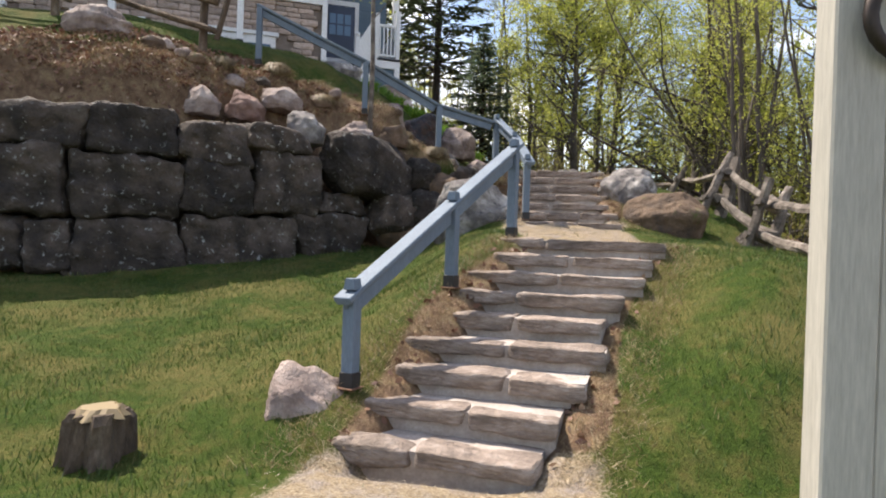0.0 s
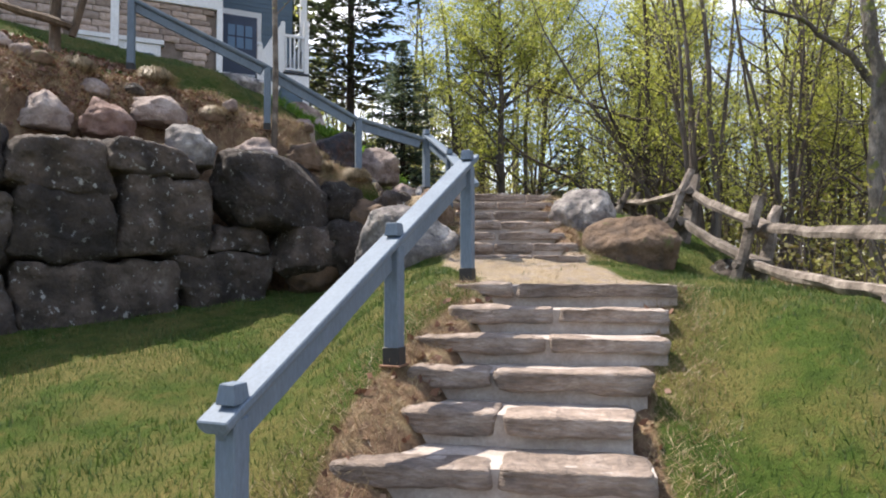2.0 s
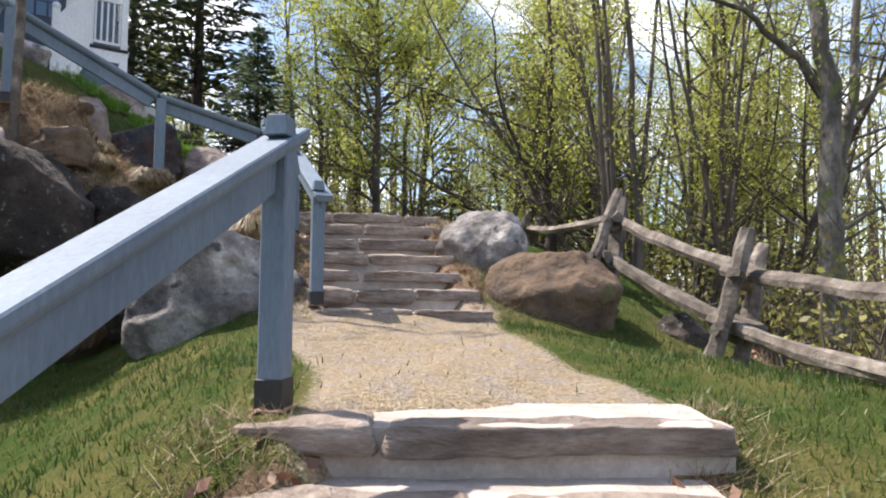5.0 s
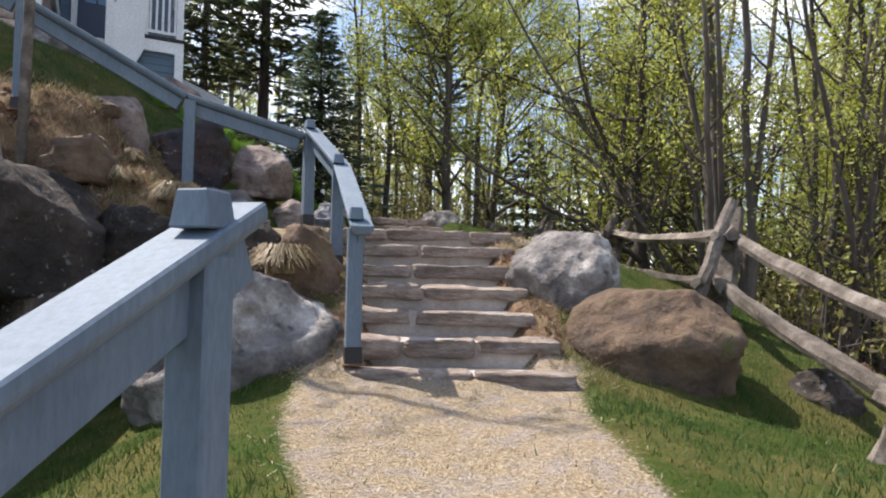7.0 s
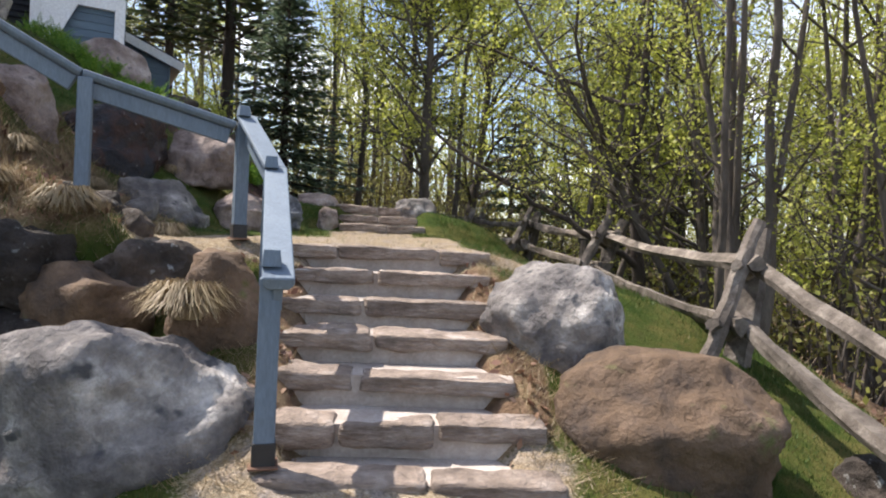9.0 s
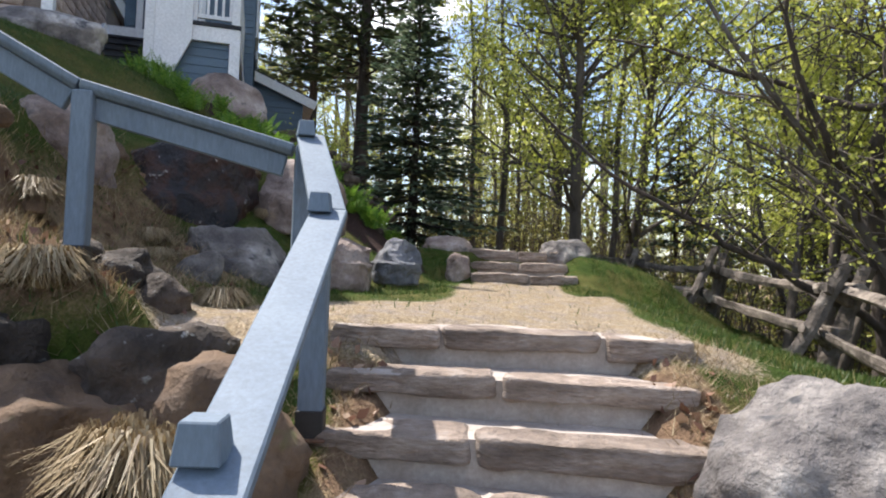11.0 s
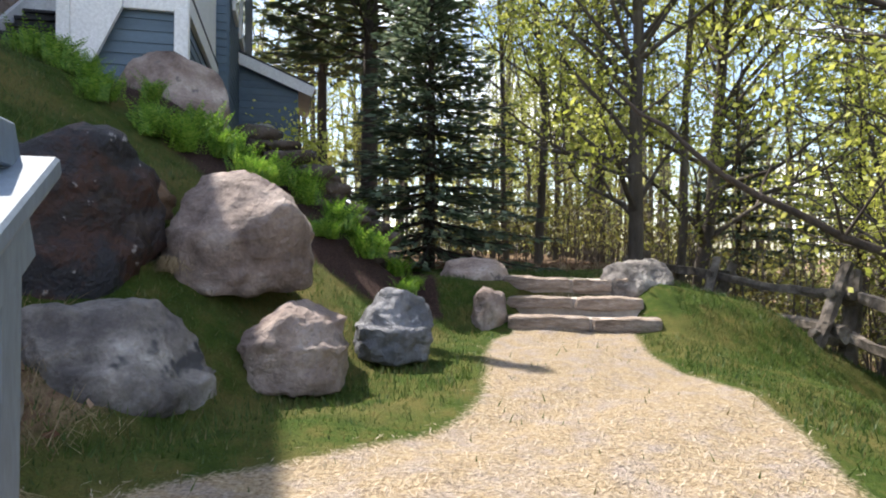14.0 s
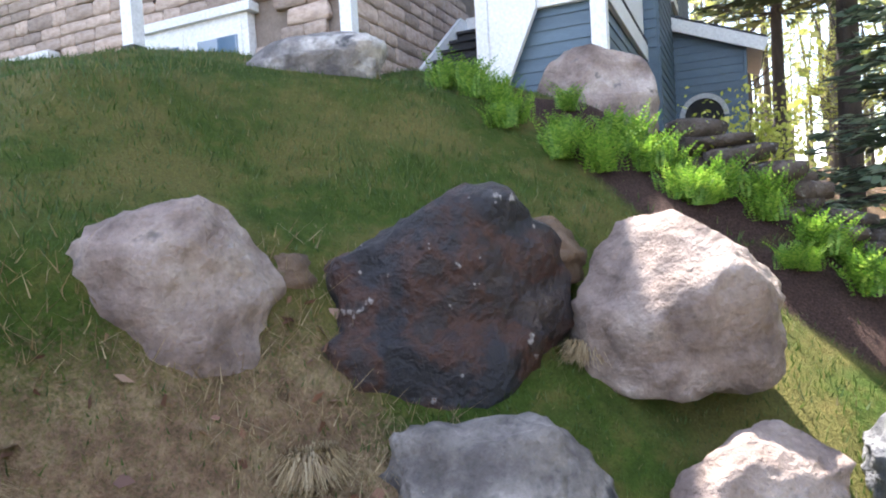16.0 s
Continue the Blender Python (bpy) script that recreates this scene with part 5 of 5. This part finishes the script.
# tree behind the fence whose limbs hang over the path
def leaning_tree():
    r = np.random.default_rng(61)
    root = thing("leaning_tree", "crooked tree leaning over the fence with yellow-green sprays", "tree")
    z0 = gz(5.3, 17.2)
    limbs = [([(5.3, 17.2, z0 - 0.2), (5.2, 17.1, z0 + 1.0), (5.1, 17.0, z0 + 2.4), (5.0, 16.6, z0 + 4.2), (4.8, 16.2, z0 + 6.5)], 0.12),
             ([(5.2, 17.1, z0 + 0.9), (4.3, 17.0, z0 + 1.35), (3.3, 17.0, z0 + 1.9), (2.3, 17.1, z0 + 2.45), (1.5, 17.3, z0 + 3.2)], 0.05),
             ([(5.1, 16.9, z0 + 2.2), (4.4, 16.6, z0 + 2.6), (3.9, 16.4, z0 + 3.7), (3.7, 16.2, z0 + 5.0)], 0.05),
             ([(5.05, 16.8, z0 + 3.2), (4.2, 17.4, z0 + 3.6), (3.2, 17.8, z0 + 4.1), (2.4, 18.2, z0 + 4.4)], 0.04)]
    tubes, tips = [], []
    for pts, rad in limbs:
        pts = [Vector(p) for p in pts]
        fine = []
        for p, q in zip(pts[:-1], pts[1:]):
            for k in range(4):
                fine.append(p.lerp(q, k / 4) + Vector(r.normal(size=3)) * 0.025)
        fine.append(pts[-1])
        m = len(fine)
        tubes.append(tube(fine, [rad * (1 - 0.85 * k / m) + 0.004 for k in range(m)], 8, m, 0.08, False))
        for k in range(9):
            p = fine[int(r.integers(m // 3, m))]
            w_ = Vector((r.normal(), r.normal(), 0.5 + 0.5 * r.normal()))
            grow(r, p, w_, r.uniform(0.5, 1.2), 0.013, 1, tubes, tips, 4, kids=3)
    v, f = join_tubes(tubes)
    part_mesh("trunk", mesh_from("trunk", v, f, M_DARKBARK, True), root)
    tips = np.array(tips)
    c = tips[r.integers(0, len(tips), 1500)] + r.normal(size=(1500, 3)) * 0.07
    part_mesh("crown", quads_mesh("crown", quad_cloud(r, c, 0.036), 4, M_LEAF_Y), root)


leaning_tree()

# thin dead sapling beside the handrail
sapling = thing("bare_sapling", "thin pale bare sapling standing beside the handrail", "tree")
bx, by = -2.42, 12.5
v, f = tube([(bx, by, gz(bx, by) - 0.2), (bx + 0.03, by, 4.6), (bx + 0.0, by + 0.02, 5.8), (bx + 0.08, by, 7.4), (bx + 0.02, by + 0.1, 9.5)], [0.045, 0.042, 0.036, 0.03, 0.012], 9, 51, 0.08)
part_mesh("trunk", mesh_from("trunk", v, f, M_WOOD, True), sapling)
rng0 = np.random.default_rng(51)
tb, tp = [], []
for k in range(9):
    z = 5.5 + 0.45 * k
    an = rng0.uniform(0, 6.28)
    grow(rng0, (bx + 0.03, by, z), (math.cos(an), math.sin(an), 0.6), 0.9, 0.012, 0, tb, tp, 4)
v, f = join_tubes(tb)
part_mesh("twigs", mesh_from("twigs", v, f, M_WOOD), sapling)
part_mesh("leaves", quads_mesh("leaves", quad_cloud(rng0, np.array(tp)[rng0.integers(0, len(tp), 260)] + rng0.normal(size=(260, 3)) * 0.1, 0.05), 4, M_LEAF_Y), sapling)

# distant woods and brush
rng = np.random.default_rng(21)
tubes = []
fol = []
for k in range(520):
    an = rng.uniform(-1.35, 1.45)
    r = rng.uniform(31, 75)
    x, y = math.sin(an) * r + 1, math.cos(an) * r + 8
    z0 = 1.0 if x > 8 else 3.0
    h = rng.uniform(9, 17)
    rr_ = rng.uniform(0.07, 0.2)
    tubes.append(tube([(x, y, z0 - 1.5), (x + rng.normal() * 0.3, y, z0 + h * 0.5), (x + rng.normal() * 0.5, y, z0 + h)], [rr_, rr_ * 0.7, 0.02], 5, k, 0, False))
    m = 74
    zz = rng.uniform(0.0, 1.0, m) ** 1.25
    rad = (1.15 - zz) * 2.6
    fol.append(np.stack([x + rng.normal(size=m) * rad * 0.6, y + rng.normal(size=m) * rad * 0.6, z0 + zz * h], 1))
v, f = join_tubes(tubes)
woods = thing("far_woods", "distant spring woodland of thin trunks and pale leaves", "woods", kind="stuff")
part_mesh("trunks", mesh_from("trunks", v, f, M_BARK), woods)
part_mesh("foliage", quads_mesh("foliage", quad_cloud(rng, np.concatenate(fol), 0.28), 4, M_LEAF_G), woods)

brush = thing("undergrowth", "tangled brush of thin stems behind the fence", "brush", kind="stuff")
tubes, fol = [], []
n_b = 0
while n_b < 2300:
    x, y = rng.uniform(-4, 18), rng.uniform(5, 40)
    edge = np.interp(y, [4, 7, 10, 13, 16, 19.5, 22, 25, 40], [4.9, 4.4, 4.7, 5.2, 5.3, 5.0, 4.4, 0, -4])
    if x < edge + 0.1 or rng.random() < (x - edge) / 26:
        continue
    if y > 22 and x < 3.4 and y < 24.5:
        continue
    n_b += 1
    z0 = gz(x, y)
    h = rng.uniform(0.5, 2.0) + 0.11 * max(0.0, x - edge) * rng.uniform(0.4, 1.2)
    p = [(x, y, z0 - 0.1), (x + rng.normal() * 0.15, y + rng.normal() * 0.15, z0 + h * 0.55), (x + rng.normal() * 0.35, y + rng.normal() * 0.35, z0 + h)]
    tubes.append(tube(p, [0.014, 0.010, 0.003], 4, n_b, 0, False))
    m = int(rng.integers(10, 42))
    s = rng.uniform(0.3, 1.0, m)
    fol.append(np.stack([x + rng.normal(size=m) * 0.28, y + rng.normal(size=m) * 0.28, z0 + s * h], 1))
v, f = join_tubes(tubes)
part_mesh("stems", mesh_from("stems", v, f, M_BARK), brush)
part_mesh("leaves", quads_mesh("leaves", quad_cloud(rng, np.concatenate(fol), 0.06), 4, M_BRUSHLEAF), brush)

# ---------------------------------------------------------------- plants on the banks
def blades(rng, x, y, z, h, w, lean=0.35):
    """Grass blades as single triangles."""
    n = len(x)
    an = rng.uniform(0, 2 * math.pi, n)
    lx, ly = rng.normal(size=n) * lean * h, rng.normal(size=n) * lean * h
    base = np.stack([x, y, z], 1)
    off = np.stack([np.cos(an) * w / 2, np.sin(an) * w / 2, np.zeros(n)], 1)
    tip = base + np.stack([lx, ly, h], 1)
    return np.stack([base - off, base + off, tip], 1).reshape(-1, 3)


n = 260000
gxs, gys = rng.uniform(-7.5, 5.2, n), rng.uniform(2.2, 21.5, n)
st, li, be = cover(gxs, gys)
keep = rng.random(n) > np.clip(st * 2.4 + li * 0.75 + be * 1.2, 0, 0.985)
stair = ((np.abs(gxs - path_x(gys)) < 0.95) & (((gys > 4.3) & (gys < 8.2)) | ((gys > 10.6) & (gys < 13.5)) | ((gys > 18.1) & (gys < 19.6))))
keep &= ~stair
gxs, gys = gxs[keep], gys[keep]
grass = thing("grass", "short spring grass with dry blades among it", "grass", kind="stuff")
patch = 0.5 + 0.5 * np.clip(wob(gxs, gys, 2.3, 1.0), -1, 1)
part_mesh("blades", quads_mesh("blades", blades(rng, gxs, gys, ground_z(gxs, gys) - 0.01, rng.uniform(0.02, 0.065, len(gxs)) * (0.6 + 0.8 * patch), 0.010), 3, M_GRASSBLADE), grass)

n = 230000
dxs = np.concatenate([rng.uniform(-7.5, 5.5, n // 2), rng.uniform(-7, 0, n // 2)])
dys = np.concatenate([rng.uniform(4, 24, n // 2), rng.uniform(9.5, 16, n // 2)])
st, li, be = cover(dxs, dys)
keep = (rng.random(n) < li) & (wob(dxs, dys, 2.7, 4.0) > -0.5)
dxs, dys = dxs[keep], dys[keep]
dry = thing("dry_grass", "matted dry grass on the banks", "grass", kind="stuff")
part_mesh("stalks", quads_mesh("stalks", blades(rng, dxs, dys, ground_z(dxs, dys) - 0.01, rng.uniform(0.03, 0.13, len(dxs)), 0.007, 0.7), 3, M_DRYGRASS), dry)

fx, fy = rng.uniform(-2.2, 3.2, 90000), np.where(rng.random(90000) < 0.6, rng.uniform(4.4, 8.0, 90000), rng.uniform(10.8, 13.2, 90000))
f_off = np.abs(fx - path_x(fy))
on = (f_off > 0.72) & (f_off < 1.0 + 0.28 * rng.random(90000)) & (bank_distance(fx, fy) < 0.3)
fx, fy = fx[on], fy[on]
hay = thing("dry_grass", "dry grass and straw hanging over the edges of the steps", "grass", kind="stuff")
part_mesh("stalks", quads_mesh("stalks", blades(rng, fx, fy, ground_z(fx, fy) - 0.01, rng.uniform(0.02, 0.085, len(fx)), 0.006, 1.1), 3, M_DRYGRASS), hay)

n = 52000
sxs, sys_ = rng.uniform(-2.5, 3.5, n), rng.uniform(2.6, 19, n)
st, li, be = cover(sxs, sys_)
keep = rng.random(n) < np.clip(st * 1.1, 0, 1)
keep &= ~((np.abs(sxs - path_x(sys_)) < 0.72) & (((sys_ > 4.5) & (sys_ < 8.0)) | ((sys_ > 10.8) & (sys_ < 13.3))))
sxs, sys_ = sxs[keep], sys_[keep]
straw = thing("straw", "scattered pale dry straw on the path", "straw", kind="stuff")
c = np.stack([sxs, sys_, ground_z(sxs, sys_) + 0.006], 1)
an = rng.uniform(0, 6.28, len(c))
ln = rng.uniform(0.010, 0.034, len(c))
a = np.stack([np.cos(an) * ln, np.sin(an) * ln, rng.normal(size=len(c)) * 0.005], 1)
b = np.stack([-np.sin(an) * 0.0016, np.cos(an) * 0.0016, np.zeros(len(c))], 1)
part_mesh("stalks", quads_mesh("stalks", np.stack([c - a - b, c - a + b, c + a + b, c + a - b], 1).reshape(-1, 3), 4, M_STRAW), straw)

n = 46000
lx, ly = rng.uniform(-8, 8, n), rng.uniform(4, 26, n)
st, li, be = cover(lx, ly)
keep = rng.random(n) < li * 0.9
lx, ly = lx[keep], ly[keep]
wall_x, wall_y = rng.uniform(-8, -2.2, 16000), rng.uniform(9.3, 12.8, 16000)
d_ = bank_distance(wall_x, wall_y)
on = (d_ > 0.9) & (d_ < 2.4) & (wob(wall_x, wall_y, 1.6, 2.0) > -0.35)
lx, ly = np.concatenate([lx, wall_x[on]]), np.concatenate([ly, wall_y[on]])
leaves = thing("dead_leaves", "fallen dry brown leaves on the bank", "leaves", kind="stuff")
part_mesh("leaf_litter", quads_mesh("leaf_litter", quad_cloud(rng, np.stack([lx, ly, ground_z(lx, ly) + 0.015], 1), 0.05), 4, M_DEADLEAF), leaves)


def tuft(name, label, seed, count, height, width, material, category):
    r = np.random.default_rng(seed)
    root = thing(name, label, category)
    n = count
    rad = width * np.sqrt(r.random(n))
    an = r.uniform(0, 6.28, n)
    x, y = np.cos(an) * rad * 0.5, np.sin(an) * rad * 0.5
    h = height * r.uniform(0.6, 1.1, n)
    base = np.stack([x, y, np.full(n, -0.05)], 1)
    out = np.stack([np.cos(an) * rad, np.sin(an) * rad, np.zeros(n)], 1)
    mid = base + out * 0.7 + np.stack([np.zeros(n), np.zeros(n), h * 0.85], 1)
    tip = base + out * 1.5 + r.normal(size=(n, 3)) * 0.025 + np.stack([np.zeros(n), np.zeros(n), h * 0.35], 1)
    w = np.stack([-np.sin(an), np.cos(an), np.zeros(n)], 1) * 0.0035
    q = np.stack([base - w, base + w, mid + w, mid - w, mid - w, mid + w, tip + w * 0.2, tip - w * 0.2], 1).reshape(-1, 3)
    part_mesh("hay", quads_mesh("hay", q, 4, material), root)
    return root


def fern(seed):
    r = np.random.default_rng(seed)
    root = thing("fern", "clump of bright green young fern fronds", "fern", "plants in the bed")
    quads = []
    for k in range(46):
        an = r.uniform(0, 6.28)
        ln = r.uniform(0.16, 0.34)
        out = r.uniform(0.10, 0.55)
        foot = r.normal(size=2) * 0.06
        for j in range(13):
            s_ = (j + 1) / 13
            p = np.array([foot[0] + math.cos(an) * ln * out * s_ * (0.5 + s_), foot[1] + math.sin(an) * ln * out * s_ * (0.5 + s_), ln * (s_ - 0.2 * s_ * s_)])
            wl_ = 0.036 * math.sin(math.pi * min(1, s_ * 0.9 + 0.1)) + 0.006
            for sg in (-1, 1):
                d = np.array([-math.sin(an) * sg, math.cos(an) * sg, 0.35]) * wl_
                f_ = np.array([math.cos(an) * out, math.sin(an) * out, 0.8]) * 0.008
                quads += [p, p + d * 0.5 + f_, p + d, p + d * 0.5 - f_]
    part_mesh("fronds", quads_mesh("fronds", np.array(quads), 4, M_FERN), root)
    return root


fern_t = fern(31)
rnd_f = random.Random(23)
for k in range(44):
    t = rnd_f.random() ** 0.9
    x, y = -3.5 + 3.3 * t + rnd_f.uniform(-0.25, 0.25), 17.35 + 0.95 * t + rnd_f.uniform(-0.45, 0.45)
    plant(fern_t, x, y, 57 * k, rnd_f.uniform(0.65, 1.25), k == 0)
bush = broadleaf("small_shrub", "small yellow-green shrub beside the lean-to", 33, 0.95, 5, 1500, 0.032, M_LEAF_Y, lean=0.3, spread=0.6, first=0.3, radius=0.012, branches=20)
plant(bush, -1.55, 18.75, 0, 1.0, True)
tuft_t = tuft("grass_tuft", "drooping tuft of dry straw-coloured grass", 35, 1100, 0.20, 0.13, M_DRYGRASS, "grass tuft")
TUFTS = [(-1.75, 14.78, 0.8), (-1.55, 14.55, 0.6), (-1.9, 13.6, 1.0), (-1.2, 12.75, 1.2), (-1.7, 12.7, 1.0), (-4.1, 12.3, 1.4), (-3.3, 12.55, 1.1), (-4.8, 11.5, 1.2), (-2.9, 12.0, 0.9), (-0.8, 13.95, 1.0), (-1.25, 16.0, 0.7)]
plant(tuft_t, -0.14, 11.78, 15, 1.25).location.z = 2.46
for k, (x, y, s) in enumerate(TUFTS):
    plant(tuft_t, x, y, 40 * k, s, k == 0)

# ---------------------------------------------------------------- veneer stones on the house wing
rnd_v = random.Random(9)
veneer = []
for k in range(6):
    bm = slab_bm((1.0, 0.5, 1.0), 1200 + k, 0.035, 3)
    me = bpy.data.meshes.new("veneer_stone")
    bm.to_mesh(me)
    bm.free()
    me.materials.append(M_VENEER)
    veneer.append(me)
made = 0
z = 5.15
row = 0
while z < 7.46:
    h = rnd_v.uniform(0.11, 0.19)
    x = FX - 0.08 - rnd_v.uniform(0, 0.2)
    while x > -9.6:
        w = rnd_v.uniform(0.24, 0.52)
        c = x - w / 2
        blocked = any(abs(c - wx) < ww / 2 + w / 2 and 5.42 < z + h / 2 < 6.66 for wx, ww in ((-3.25, 1.62), (-6.3, 1.5), (-9.2, 1.4)))
        if not blocked:
            ob = part_mesh("stone", rnd_v.choice(veneer), house)
            ob.matrix_local = pose(c, FY + 0.02, z + h / 2) @ Matrix.Diagonal((w * 0.985, 0.16, h * 0.975, 1))
        x -= w
    y = FY + 0.08
    while y < 1.9:
        w = rnd_v.uniform(0.24, 0.5)
        ob = part_mesh("stone", rnd_v.choice(veneer), house)
        ob.matrix_local = pose(FX - 0.02, y + w / 2, z + h / 2, 0, 0, 90) @ Matrix.Diagonal((w * 0.985, 0.16, h * 0.975, 1))
        y += w
    z += h
